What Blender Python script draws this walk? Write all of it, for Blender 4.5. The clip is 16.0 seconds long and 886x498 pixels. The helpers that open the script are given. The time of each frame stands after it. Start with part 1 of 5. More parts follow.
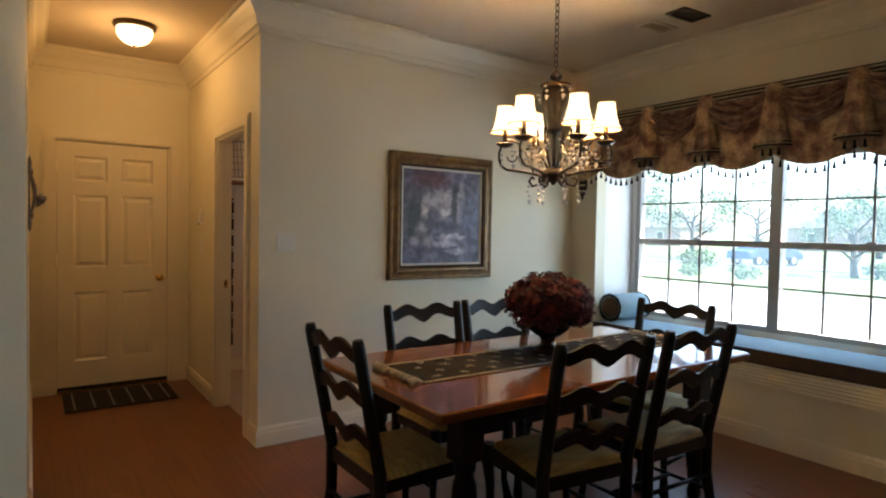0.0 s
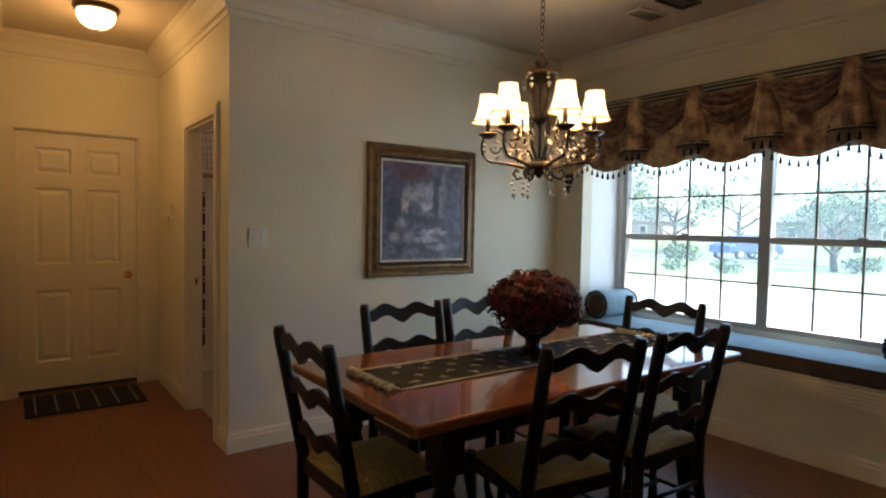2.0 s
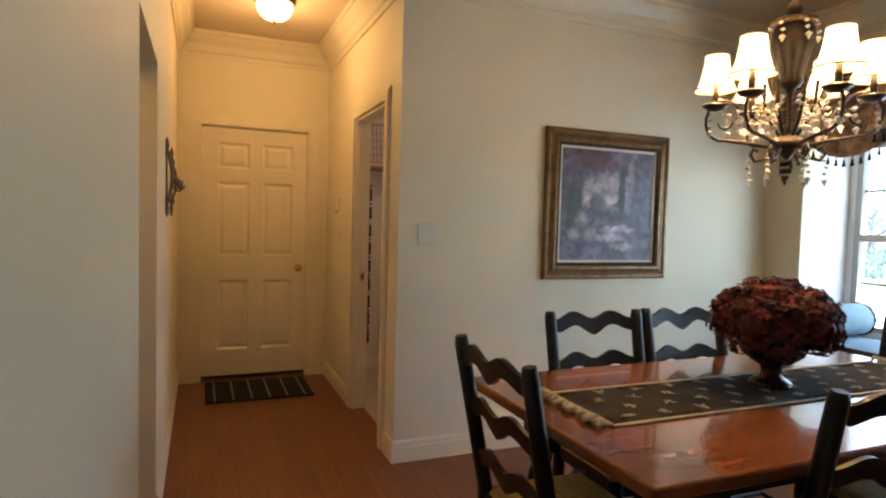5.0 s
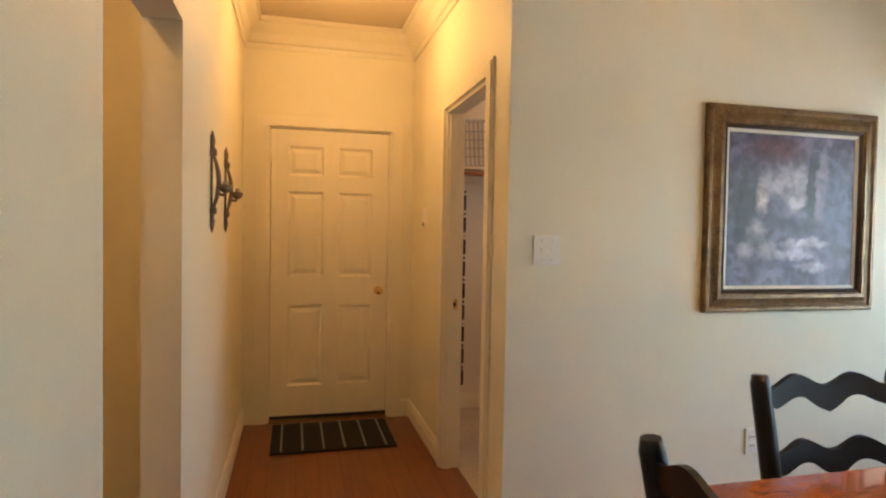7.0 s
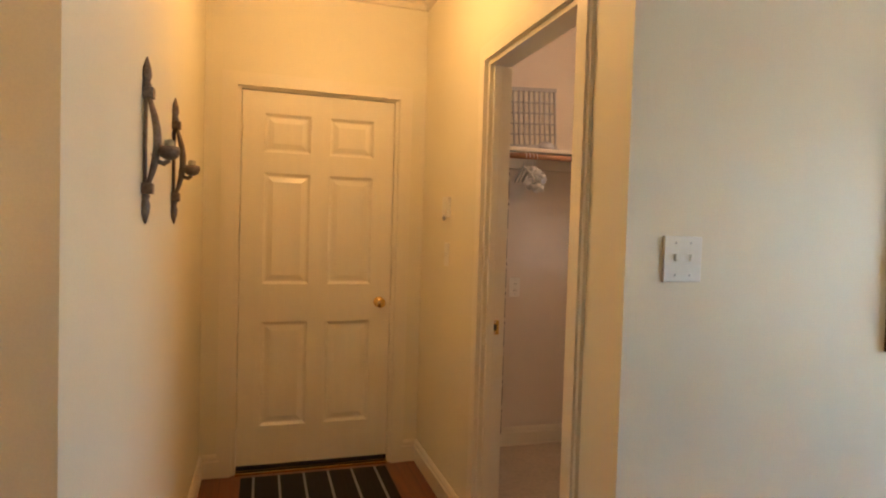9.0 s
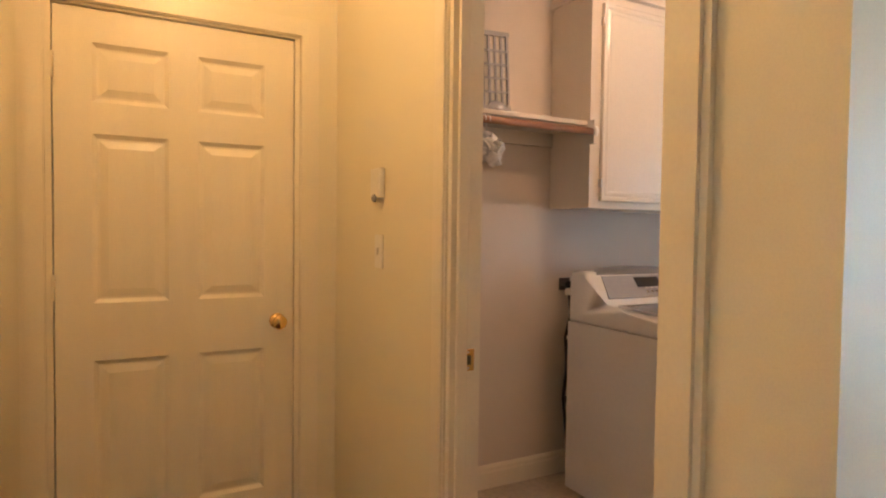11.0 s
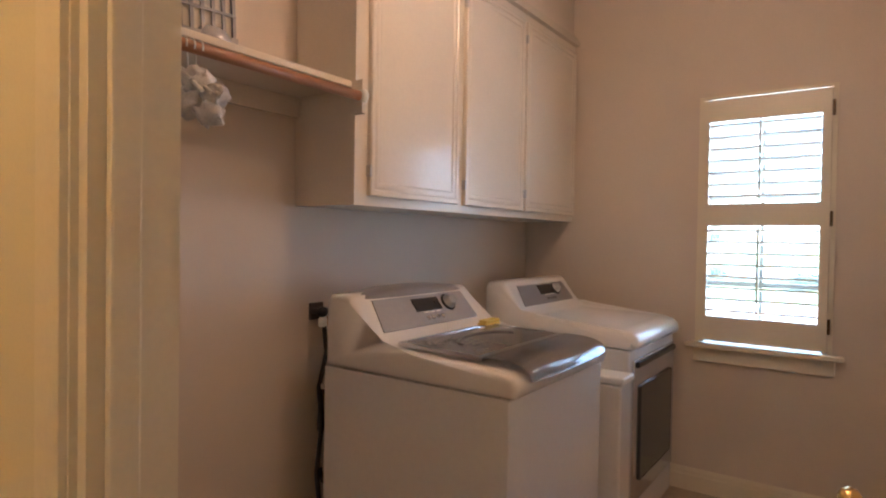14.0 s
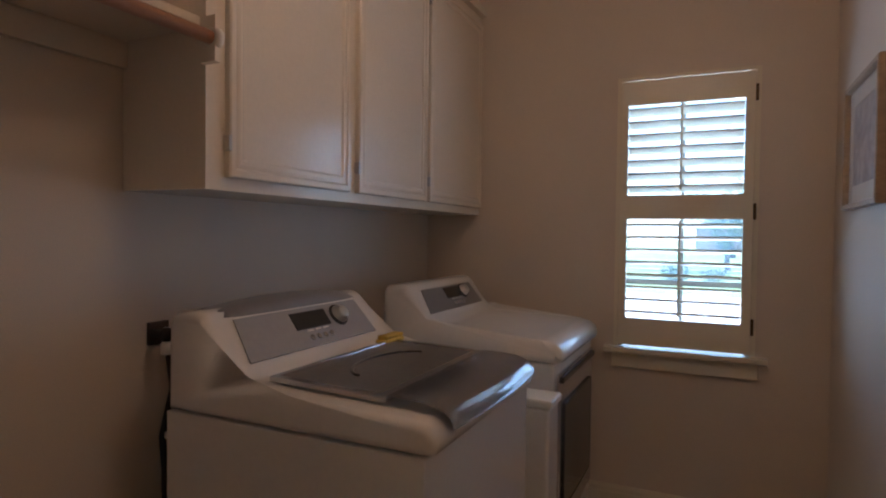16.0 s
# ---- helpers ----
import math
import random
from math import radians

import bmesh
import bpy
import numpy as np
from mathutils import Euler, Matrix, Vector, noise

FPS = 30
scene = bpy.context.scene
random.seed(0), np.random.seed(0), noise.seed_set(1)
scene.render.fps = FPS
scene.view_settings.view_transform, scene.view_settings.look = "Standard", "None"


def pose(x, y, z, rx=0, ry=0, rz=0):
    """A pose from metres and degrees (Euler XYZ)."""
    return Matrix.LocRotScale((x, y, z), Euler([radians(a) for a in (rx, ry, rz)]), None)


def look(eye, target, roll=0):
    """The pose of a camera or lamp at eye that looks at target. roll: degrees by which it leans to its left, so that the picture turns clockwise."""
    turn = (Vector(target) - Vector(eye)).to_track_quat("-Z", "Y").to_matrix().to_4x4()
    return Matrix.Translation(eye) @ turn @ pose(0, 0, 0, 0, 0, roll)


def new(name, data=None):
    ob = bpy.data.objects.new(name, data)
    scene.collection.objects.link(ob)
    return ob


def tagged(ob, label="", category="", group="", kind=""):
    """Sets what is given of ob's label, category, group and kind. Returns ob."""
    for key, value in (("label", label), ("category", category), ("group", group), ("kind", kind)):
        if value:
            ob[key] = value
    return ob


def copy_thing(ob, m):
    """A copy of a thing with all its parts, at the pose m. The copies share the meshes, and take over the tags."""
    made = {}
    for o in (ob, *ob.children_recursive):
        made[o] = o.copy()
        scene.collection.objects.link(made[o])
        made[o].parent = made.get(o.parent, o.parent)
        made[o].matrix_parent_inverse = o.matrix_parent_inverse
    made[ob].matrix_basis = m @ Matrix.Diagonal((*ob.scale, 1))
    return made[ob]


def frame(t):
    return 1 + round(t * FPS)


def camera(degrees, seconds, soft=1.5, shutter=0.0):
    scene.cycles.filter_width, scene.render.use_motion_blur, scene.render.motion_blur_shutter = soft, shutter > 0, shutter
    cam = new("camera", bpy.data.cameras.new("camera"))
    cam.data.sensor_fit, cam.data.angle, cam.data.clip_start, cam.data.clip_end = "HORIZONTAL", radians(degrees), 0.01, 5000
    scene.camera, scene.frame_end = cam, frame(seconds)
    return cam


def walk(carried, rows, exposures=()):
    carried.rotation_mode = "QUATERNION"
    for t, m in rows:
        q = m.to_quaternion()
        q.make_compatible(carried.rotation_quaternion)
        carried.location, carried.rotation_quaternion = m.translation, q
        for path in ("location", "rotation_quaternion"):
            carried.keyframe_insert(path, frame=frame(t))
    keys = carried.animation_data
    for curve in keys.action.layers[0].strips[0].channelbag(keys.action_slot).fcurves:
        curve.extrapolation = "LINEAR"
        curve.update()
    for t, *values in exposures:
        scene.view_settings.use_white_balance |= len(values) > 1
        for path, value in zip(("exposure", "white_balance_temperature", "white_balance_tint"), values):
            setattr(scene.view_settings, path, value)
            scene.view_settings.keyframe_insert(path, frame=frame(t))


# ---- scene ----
cam = camera(73.8, 16.0, soft=2.1)
PATH = [
    (0, (0.653, 0.773, 1.381), (1.798, 2.411, 1.317), 1.0),
    (0.5, (0.664, 0.847, 1.379), (1.865, 2.445, 1.314), 1.1),
    (1, (0.722, 0.878, 1.382), (1.934, 2.467, 1.311), 1.2),
    (1.5, (0.752, 0.891, 1.386), (1.96, 2.482, 1.31), 1.1),
    (2, (0.767, 0.893, 1.388), (1.954, 2.5, 1.305), 1.0),
    (2.5, (0.778, 0.896, 1.389), (1.923, 2.533, 1.298), 0.8),
    (3, (0.808, 0.898, 1.386), (1.879, 2.584, 1.29), 0.6),
    (3.5, (0.839, 0.918, 1.378), (1.815, 2.661, 1.28), 0.8),
    (4, (0.838, 1.006, 1.367), (1.733, 2.792, 1.268), 1.7),
    (4.5, (0.808, 1.179, 1.372), (1.648, 2.991, 1.266), 1.8),
    (5, (0.816, 1.35, 1.359), (1.575, 3.198, 1.261), 1.6),
    (5.2, (0.824, 1.405, 1.358), (1.555, 3.265, 1.261), 1.4),
    (7.5, (1.007, 2.428, 1.347), (1.467, 4.374, 1.3), 1.4),
    (8, (1.019, 2.665, 1.334), (1.476, 4.612, 1.293), 1.9),
    (8.5, (0.953, 2.903, 1.344), (1.475, 4.833, 1.284), 1.7),
    (8.7, (0.93, 2.992, 1.346), (1.478, 4.915, 1.282), 1.7),
    (10.8, (1.019, 3.973, 1.289), (1.923, 5.756, 1.229), 0.8),
    (11, (1.053, 4.028, 1.298), (1.99, 5.794, 1.232), 0.7),
    (11.5, (1.142, 4.205, 1.291), (2.182, 5.912, 1.238), 1.0),
    (12, (1.166, 4.378, 1.290), (2.374, 5.972, 1.250), 1.0),
    (12.5, (1.19, 4.549, 1.293), (2.573, 5.994, 1.262), 0.7),
    (13, (1.265, 4.651, 1.292), (2.759, 5.979, 1.265), 0.8),
    (13.5, (1.419, 4.719, 1.28), (2.975, 5.976, 1.262), 0.6),
    (14, (1.545, 4.795, 1.3), (3.172, 5.958, 1.265), 0.9),
    (14.5, (1.632, 4.909, 1.297), (3.34, 5.949, 1.269), 0.9),
    (15, (1.717, 5.021, 1.3), (3.492, 5.943, 1.271), 0.4),
    (15.5, (1.837, 5.06, 1.306), (3.638, 5.928, 1.265), 0.6),
    (16, (1.926, 5.06, 1.305), (3.738, 5.906, 1.256), 0.7),
]
EXPOSURES = [(0.0, 3.50, 6600, 13), (0.5, 3.30, 6500, 13), (2.0, 3.22, 6450, 13), (3.0, 3.18, 6450, 13), (4.0, 3.50, 6450, 13), (4.5, 3.75, 6450, 13), (5.0, 4.02, 6500, 13), (7.5, 4.52, 6650, 13), (8.5, 4.53, 6500, 13), (11.0, 4.78, 5900, 13), (12.0, 5.0, 5650, 13), (13.0, 4.90, 5750, 13), (13.5, 4.66, 5700, 13), (14.0, 4.45, 5610, 15), (14.5, 4.18, 5710, 15), (15.0, 3.80, 5610, 15), (15.5, 3.47, 5460, 15), (16.0, 3.30, 5360, 15)]
walk(cam, [(t, look(eye, target, roll)) for t, eye, target, roll in PATH], EXPOSURES)

# ---- strengths ----
WINDOW_POWER, LAUNDRY_POWER = 1.6, 0.68
SHADE_POWER, GLOBE_POWER = 0.33, 0.34
HALL_LAMP, CHANDELIER_LAMP, PASSAGE_LAMP, LAUNDRY_LAMP = 0.90, 0.60, 0.75, 0.78
WARM = (1.0, 0.55, 0.19)

# ---- world and light ----
world = bpy.data.worlds.new("sky")
scene.world = world
world.use_nodes = True
wn = world.node_tree.nodes
sky = wn.new("ShaderNodeTexSky")
sky.sky_type, sky.sun_disc = "NISHITA", False
sky.sun_elevation, sky.sun_rotation = radians(58), radians(200)
world.node_tree.links.new(sky.outputs[0], wn["Background"].inputs[0])
wn["Background"].inputs[1].default_value = 0.15
sun = new("sun", bpy.data.lights.new("sun", "SUN"))
sun.data.energy, sun.data.angle, sun.data.color = 5.0, radians(0.5), (1.0, 0.95, 0.86)
sun.matrix_world = look((20, -20, 40), (14, 4, 0))


def area_lamp(name, m, w, h, power, color):
    lamp = new(name, bpy.data.lights.new(name, "AREA"))
    lamp.data.shape, lamp.data.size, lamp.data.size_y = "RECTANGLE", w, h
    lamp.data.energy, lamp.data.color = power, color
    lamp.matrix_world = m
    return lamp


def bulb(name, place, power, color, radius=0.03):
    lamp = new(name, bpy.data.lights.new(name, "POINT"))
    lamp.data.energy, lamp.data.color, lamp.data.shadow_soft_size = power, color, radius
    lamp.location = place
    return lamp


area_lamp("window_daylight", look((5.14, 2.90, 1.35), (0, 2.63, 1.2)), 2.3, 1.25, WINDOW_POWER, (0.60, 0.81, 1.0))
area_lamp("laundry_daylight", look((4.915, 5.21, 1.43), (0, 5.21, 1.3)), 0.46, 1.0, LAUNDRY_POWER, (0.68, 0.84, 1.0))


# ---- materials ----
def material(name, color, rough=0.6, metal=0.0, vary=0.08, scale=6.0, grain=60.0, bump=0.15, depth=0.002, spec=0.5,
             emit=None, power=0.0, coat=0.0, transmit=0.0, stretch=(1, 1, 1), second=None, cut=(0.4, 0.6), island=0.0):
    m = bpy.data.materials.new(name)
    m.use_nodes = True
    nt = m.node_tree
    b = nt.nodes["Principled BSDF"]
    b.inputs["Roughness"].default_value, b.inputs["Metallic"].default_value = rough, metal
    b.inputs["Specular IOR Level"].default_value = spec
    b.inputs["Coat Weight"].default_value = coat
    b.inputs["Transmission Weight"].default_value = transmit
    co = nt.nodes.new("ShaderNodeTexCoord")
    mp = nt.nodes.new("ShaderNodeMapping")
    mp.inputs["Scale"].default_value = stretch
    nt.links.new(co.outputs["Object"], mp.inputs[0])
    big, fine = nt.nodes.new("ShaderNodeTexNoise"), nt.nodes.new("ShaderNodeTexNoise")
    big.inputs["Scale"].default_value, big.inputs["Detail"].default_value = scale, 4
    fine.inputs["Scale"].default_value, fine.inputs["Detail"].default_value = grain, 3
    nt.links.new(mp.outputs[0], big.inputs[0]), nt.links.new(mp.outputs[0], fine.inputs[0])
    other = second or tuple(min(1, c * (1 - 2.2 * vary)) for c in color)
    ramp = nt.nodes.new("ShaderNodeValToRGB")
    lo, hi = cut if second else (0.3, 0.7)
    ramp.color_ramp.elements[0].position, ramp.color_ramp.elements[1].position = lo, hi
    ramp.color_ramp.elements[0].color, ramp.color_ramp.elements[1].color = (*other, 1), (*color, 1)
    nt.links.new(big.outputs[0], ramp.inputs[0])
    mix = nt.nodes.new("ShaderNodeMix")
    mix.data_type, mix.blend_type = "RGBA", "MULTIPLY"
    mix.inputs[0].default_value = 1.0
    r2 = nt.nodes.new("ShaderNodeValToRGB")
    r2.color_ramp.elements[0].color = (1 - 1.5 * vary,) * 3 + (1,)
    r2.color_ramp.elements[1].color = (1 + 0 * vary,) * 3 + (1,)
    r2.color_ramp.elements[0].position, r2.color_ramp.elements[1].position = 0.35, 0.6
    nt.links.new(fine.outputs[0], r2.inputs[0])
    nt.links.new(ramp.outputs[0], mix.inputs[6]), nt.links.new(r2.outputs[0], mix.inputs[7])
    out = mix.outputs[2]
    if island:
        geo = nt.nodes.new("ShaderNodeNewGeometry")
        hsv = nt.nodes.new("ShaderNodeHueSaturation")
        mr = nt.nodes.new("ShaderNodeMapRange")
        mr.inputs[3].default_value, mr.inputs[4].default_value = 1 - island, 1 + island
        nt.links.new(geo.outputs["Random Per Island"], mr.inputs[0])
        nt.links.new(mr.outputs[0], hsv.inputs["Value"]), nt.links.new(out, hsv.inputs["Color"])
        out = hsv.outputs[0]
    nt.links.new(out, b.inputs["Base Color"])
    if bump:
        bp = nt.nodes.new("ShaderNodeBump")
        bp.inputs["Strength"].default_value, bp.inputs["Distance"].default_value = bump, depth
        nt.links.new(fine.outputs[0], bp.inputs["Height"]), nt.links.new(bp.outputs[0], b.inputs["Normal"])
    if rough > 0.1:
        rr = nt.nodes.new("ShaderNodeMapRange")
        rr.inputs[3].default_value, rr.inputs[4].default_value = max(0.02, rough - 0.06), min(1, rough + 0.06)
        nt.links.new(big.outputs[0], rr.inputs[0]), nt.links.new(rr.outputs[0], b.inputs["Roughness"])
    if emit:
        b.inputs["Emission Color"].default_value = (*emit, 1)
        b.inputs["Emission Strength"].default_value = power
    return m


def plank_floor(name, tone_a, tone_b):
    m = material(name, tone_a, 0.3, vary=0.12, scale=3, grain=40, stretch=(12, 0.8, 1), bump=0.05, depth=0.001, second=tone_b, cut=(0.3, 0.75))
    nt = m.node_tree
    b = nt.nodes["Principled BSDF"]
    co = nt.nodes.new("ShaderNodeTexCoord")
    turn = nt.nodes.new("ShaderNodeMapping")
    turn.inputs["Rotation"].default_value = (0, 0, radians(90))
    nt.links.new(co.outputs["Object"], turn.inputs[0])
    bk = nt.nodes.new("ShaderNodeTexBrick")
    bk.inputs["Scale"].default_value = 1.0
    bk.inputs["Brick Width"].default_value, bk.inputs["Row Height"].default_value = 1.2, 0.125
    bk.inputs["Mortar Size"].default_value, bk.inputs["Bias"].default_value = 0.0015, 0.0
    bk.inputs["Color1"].default_value, bk.inputs["Color2"].default_value = (0.82, 0.82, 0.82, 1), (1, 1, 1, 1)
    bk.inputs["Mortar"].default_value = (0.35, 0.35, 0.35, 1)
    nt.links.new(turn.outputs[0], bk.inputs[0])
    mul = nt.nodes.new("ShaderNodeMix")
    mul.data_type, mul.blend_type = "RGBA", "MULTIPLY"
    mul.inputs[0].default_value = 1.0
    old = b.inputs["Base Color"].links[0].from_socket
    nt.links.new(old, mul.inputs[6]), nt.links.new(bk.outputs[0], mul.inputs[7])
    nt.links.new(mul.outputs[2], b.inputs["Base Color"])
    return m


WALL = material("cream_wall_paint", (0.76, 0.705, 0.545), 0.55, vary=0.025, scale=2.2, grain=260, bump=0.22, depth=0.0015)
LAUNDRY_WALL = material("beige_wall_paint", (0.70, 0.62, 0.53), 0.6, vary=0.03, scale=2.2, grain=260, bump=0.22, depth=0.0015)
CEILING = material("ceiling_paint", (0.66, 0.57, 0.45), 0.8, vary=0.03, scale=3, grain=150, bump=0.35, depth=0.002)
CROWNPAINT = material("cream_moulding_paint", (0.74, 0.68, 0.54), 0.35, vary=0.02, scale=4, grain=120, bump=0.04, depth=0.0006)
TRIM = material("white_gloss_trim", (0.78, 0.72, 0.58), 0.32, vary=0.02, scale=4, grain=120, bump=0.04, depth=0.0006)
DOOR = material("white_door_paint", (0.80, 0.74, 0.60), 0.3, vary=0.02, scale=3, grain=90, stretch=(6, 6, 0.6), bump=0.08, depth=0.0006)
FLOOR = plank_floor("reddish_laminate_planks", (0.26, 0.085, 0.030), (0.16, 0.046, 0.016))
TILE = material("beige_vinyl_floor", (0.52, 0.43, 0.33), 0.4, vary=0.08, scale=5, grain=40)
BLACKWOOD = material("black_painted_wood", (0.009, 0.008, 0.009), 0.38, spec=0.35, vary=0.2, scale=8, grain=70, stretch=(1, 1, 0.2), bump=0.1, depth=0.0008)
RUSH = material("woven_rush", (0.82, 0.54, 0.18), 0.8, vary=0.2, scale=12, grain=90, stretch=(1, 6, 1), bump=0.6, depth=0.004)
TABLEWOOD = material("polished_cherry_wood", (0.25, 0.080, 0.026), 0.16, vary=0.1, scale=2.5, grain=30, stretch=(0.7, 9, 1), bump=0.03, depth=0.0005, second=(0.22, 0.068, 0.022), cut=(0.3, 0.7), coat=0.5)
WHITEPLASTIC = material("white_plastic", (0.78, 0.76, 0.70), 0.35, vary=0.02, bump=0.03)
ENAMEL = material("white_enamel", (0.80, 0.79, 0.77), 0.22, vary=0.015, scale=2, grain=60, bump=0.02, depth=0.0005, coat=0.3)
SILVER = material("silver_plastic", (0.60, 0.61, 0.65), 0.16, 0.85, vary=0.03, bump=0.02)
GREYPANEL = material("grey_panel", (0.52, 0.53, 0.57), 0.2, 0.35, vary=0.03, bump=0.02)
LIDGLASS = material("grey_lid_glass", (0.20, 0.195, 0.19), 0.10, vary=0.05, bump=0)
DARKGLASS = material("smoked_glass", (0.03, 0.032, 0.036), 0.06, vary=0.05, bump=0)
BRASS = material("polished_brass", (0.78, 0.53, 0.20), 0.18, 1.0, vary=0.05, bump=0.02)
BRONZE = material("antique_bronze", (0.085, 0.055, 0.033), 0.38, 0.8, vary=0.3, scale=25, grain=120, bump=0.2, depth=0.001, second=(0.13, 0.085, 0.042), cut=(0.45, 0.75))
IRON = material("wrought_iron", (0.30, 0.23, 0.18), 0.5, 0.6, vary=0.2, scale=30, grain=150, bump=0.25)
CRYSTAL = material("cut_crystal", (0.97, 0.97, 0.97), 0.06, vary=0.0, bump=0, transmit=0.45)
DARKBRONZE = material("dark_oiled_bronze", (0.062, 0.042, 0.028), 0.42, 0.35, vary=0.3, scale=25, grain=120, bump=0.2, depth=0.001)
GOLDBRAID = material("gold_braid", (0.62, 0.30, 0.07), 0.6, vary=0.1, grain=200)
ALCOVEPAINT = material("white_alcove_paint", (0.80, 0.80, 0.79), 0.4, vary=0.02, scale=3, grain=200, bump=0.1, depth=0.001)
SHADE = material("ivory_lamp_shade", (0.85, 0.74, 0.55), 0.8, vary=0.04, grain=200, emit=(1.0, 0.70, 0.36), power=SHADE_POWER)
GLOBE = material("frosted_lamp_glass", (0.9, 0.84, 0.7), 0.5, vary=0.02, emit=(1.0, 0.72, 0.36), power=GLOBE_POWER)
GOLDFRAME = material("dark_gilt_frame", (0.16, 0.085, 0.035), 0.35, 0.25, vary=0.2, scale=18, grain=80, bump=0.2, second=(0.27, 0.16, 0.06), cut=(0.4, 0.7))
WALNUT = material("dark_walnut_frame", (0.06, 0.028, 0.014), 0.3, vary=0.2, scale=12, grain=60, stretch=(1, 1, 1), bump=0.08)
LINER = material("linen_liner", (0.74, 0.69, 0.60), 0.7, vary=0.04, grain=300)
COPPER = material("stained_wood_rod", (0.42, 0.19, 0.09), 0.35, vary=0.12, scale=6, grain=40, stretch=(0.4, 6, 6), bump=0.04)
TEAL = material("teal_seat_fabric", (0.27, 0.38, 0.42), 0.85, vary=0.07, scale=9, grain=320, bump=0.4, depth=0.001)
BROWNFABRIC = material("brown_seat_fabric", (0.10, 0.065, 0.045), 0.9, vary=0.15, scale=9, grain=320, bump=0.4)
FRINGE = material("black_fringe", (0.012, 0.011, 0.012), 0.9, vary=0.3, grain=300, bump=0.8, depth=0.004)
TOILEDARK = material("dark_toile_fabric", (0.44, 0.28, 0.21), 0.85, vary=0.2, scale=17, grain=60, bump=0.3, second=(0.15, 0.075, 0.07), cut=(0.34, 0.64))
TOILE = material("toile_valance_fabric", (0.66, 0.47, 0.28), 0.85, vary=0.2, scale=11, grain=60, bump=0.3, second=(0.22, 0.11, 0.085), cut=(0.36, 0.62))
RUNNER = material("dark_woven_runner", (0.075, 0.062, 0.045), 0.9, vary=0.2, scale=30, grain=250, bump=0.5)
IVORY = material("ivory_thread", (0.55, 0.50, 0.36), 0.85, vary=0.15, scale=30, grain=200, bump=0.4)
PETAL = material("dried_dark_red_petals", (0.19, 0.028, 0.026), 0.75, vary=0.2, scale=15, grain=120, second=(0.045, 0.008, 0.011), cut=(0.35, 0.65), island=0.6)
URN = material("dark_red_urn", (0.05, 0.016, 0.014), 0.25, vary=0.2, scale=12, bump=0.05)
TREELEAF = material("outdoor_leaves", (0.11, 0.17, 0.07), 0.6, vary=0.2, scale=0.6, grain=20, island=0.45)
LEAF = material("green_leaves", (0.10, 0.17, 0.05), 0.6, vary=0.2, scale=20, grain=80, island=0.45)
BARK = material("bark", (0.12, 0.09, 0.07), 0.9, vary=0.25, scale=8, grain=40, bump=0.7, depth=0.02)
GRASS = material("lawn_grass", (0.16, 0.21, 0.07), 0.9, vary=0.2, scale=2, grain=30, bump=0.6, depth=0.02)
CONCRETE = material("pale_concrete", (0.50, 0.48, 0.45), 0.9, vary=0.08, scale=1.5, grain=40, bump=0.3)
ASPHALT = material("asphalt", (0.07, 0.07, 0.07), 0.9, vary=0.12, scale=3, grain=90, bump=0.4)
BRICKRED = material("far_brick", (0.42, 0.31, 0.25), 0.9, vary=0.2, scale=4, grain=30)
ROOF = material("grey_shingle", (0.12, 0.11, 0.105), 0.9, vary=0.2, scale=3, grain=30)
MATDARK = material("black_rubber_mat", (0.007, 0.007, 0.008), 0.85, vary=0.2, scale=20, grain=200, bump=0.5)
MATLINE = material("grey_mat_stripe", (0.30, 0.30, 0.30), 0.85, vary=0.1, grain=200, bump=0.4)
RUBBER = material("black_hose", (0.02, 0.02, 0.022), 0.5, vary=0.2)
DARKBROWN = material("dark_brown_tone", (0.10, 0.085, 0.075), 0.4, 0.3, vary=0.1, bump=0.05)
YELLOW = material("yellow_cloth", (0.75, 0.52, 0.08), 0.8, vary=0.1, grain=200)
WHITECLOTH = material("white_cotton", (0.75, 0.73, 0.70), 0.9, vary=0.08, scale=20, grain=200, bump=0.5)
STEEL = material("brushed_steel", (0.55, 0.54, 0.52), 0.3, 0.9, vary=0.05)


def glass(name):
    m = bpy.data.materials.new(name)
    m.use_nodes = True
    nt = m.node_tree
    nt.nodes.clear()
    out, mix = nt.nodes.new("ShaderNodeOutputMaterial"), nt.nodes.new("ShaderNodeMixShader")
    clear, gloss, edge = nt.nodes.new("ShaderNodeBsdfTransparent"), nt.nodes.new("ShaderNodeBsdfGlossy"), nt.nodes.new("ShaderNodeLayerWeight")
    gloss.inputs["Roughness"].default_value = 0.02
    power, scale = nt.nodes.new("ShaderNodeMath"), nt.nodes.new("ShaderNodeMath")
    power.operation, scale.operation = "POWER", "MULTIPLY_ADD"
    power.inputs[1].default_value, scale.inputs[1].default_value, scale.inputs[2].default_value = 5.0, 0.85, 0.04
    nt.links.new(edge.outputs["Facing"], power.inputs[0]), nt.links.new(power.outputs[0], scale.inputs[0])
    nt.links.new(scale.outputs[0], mix.inputs[0]), nt.links.new(clear.outputs[0], mix.inputs[1])
    nt.links.new(gloss.outputs[0], mix.inputs[2]), nt.links.new(mix.outputs[0], out.inputs[0])
    return m


GLASS = glass("window_glass")


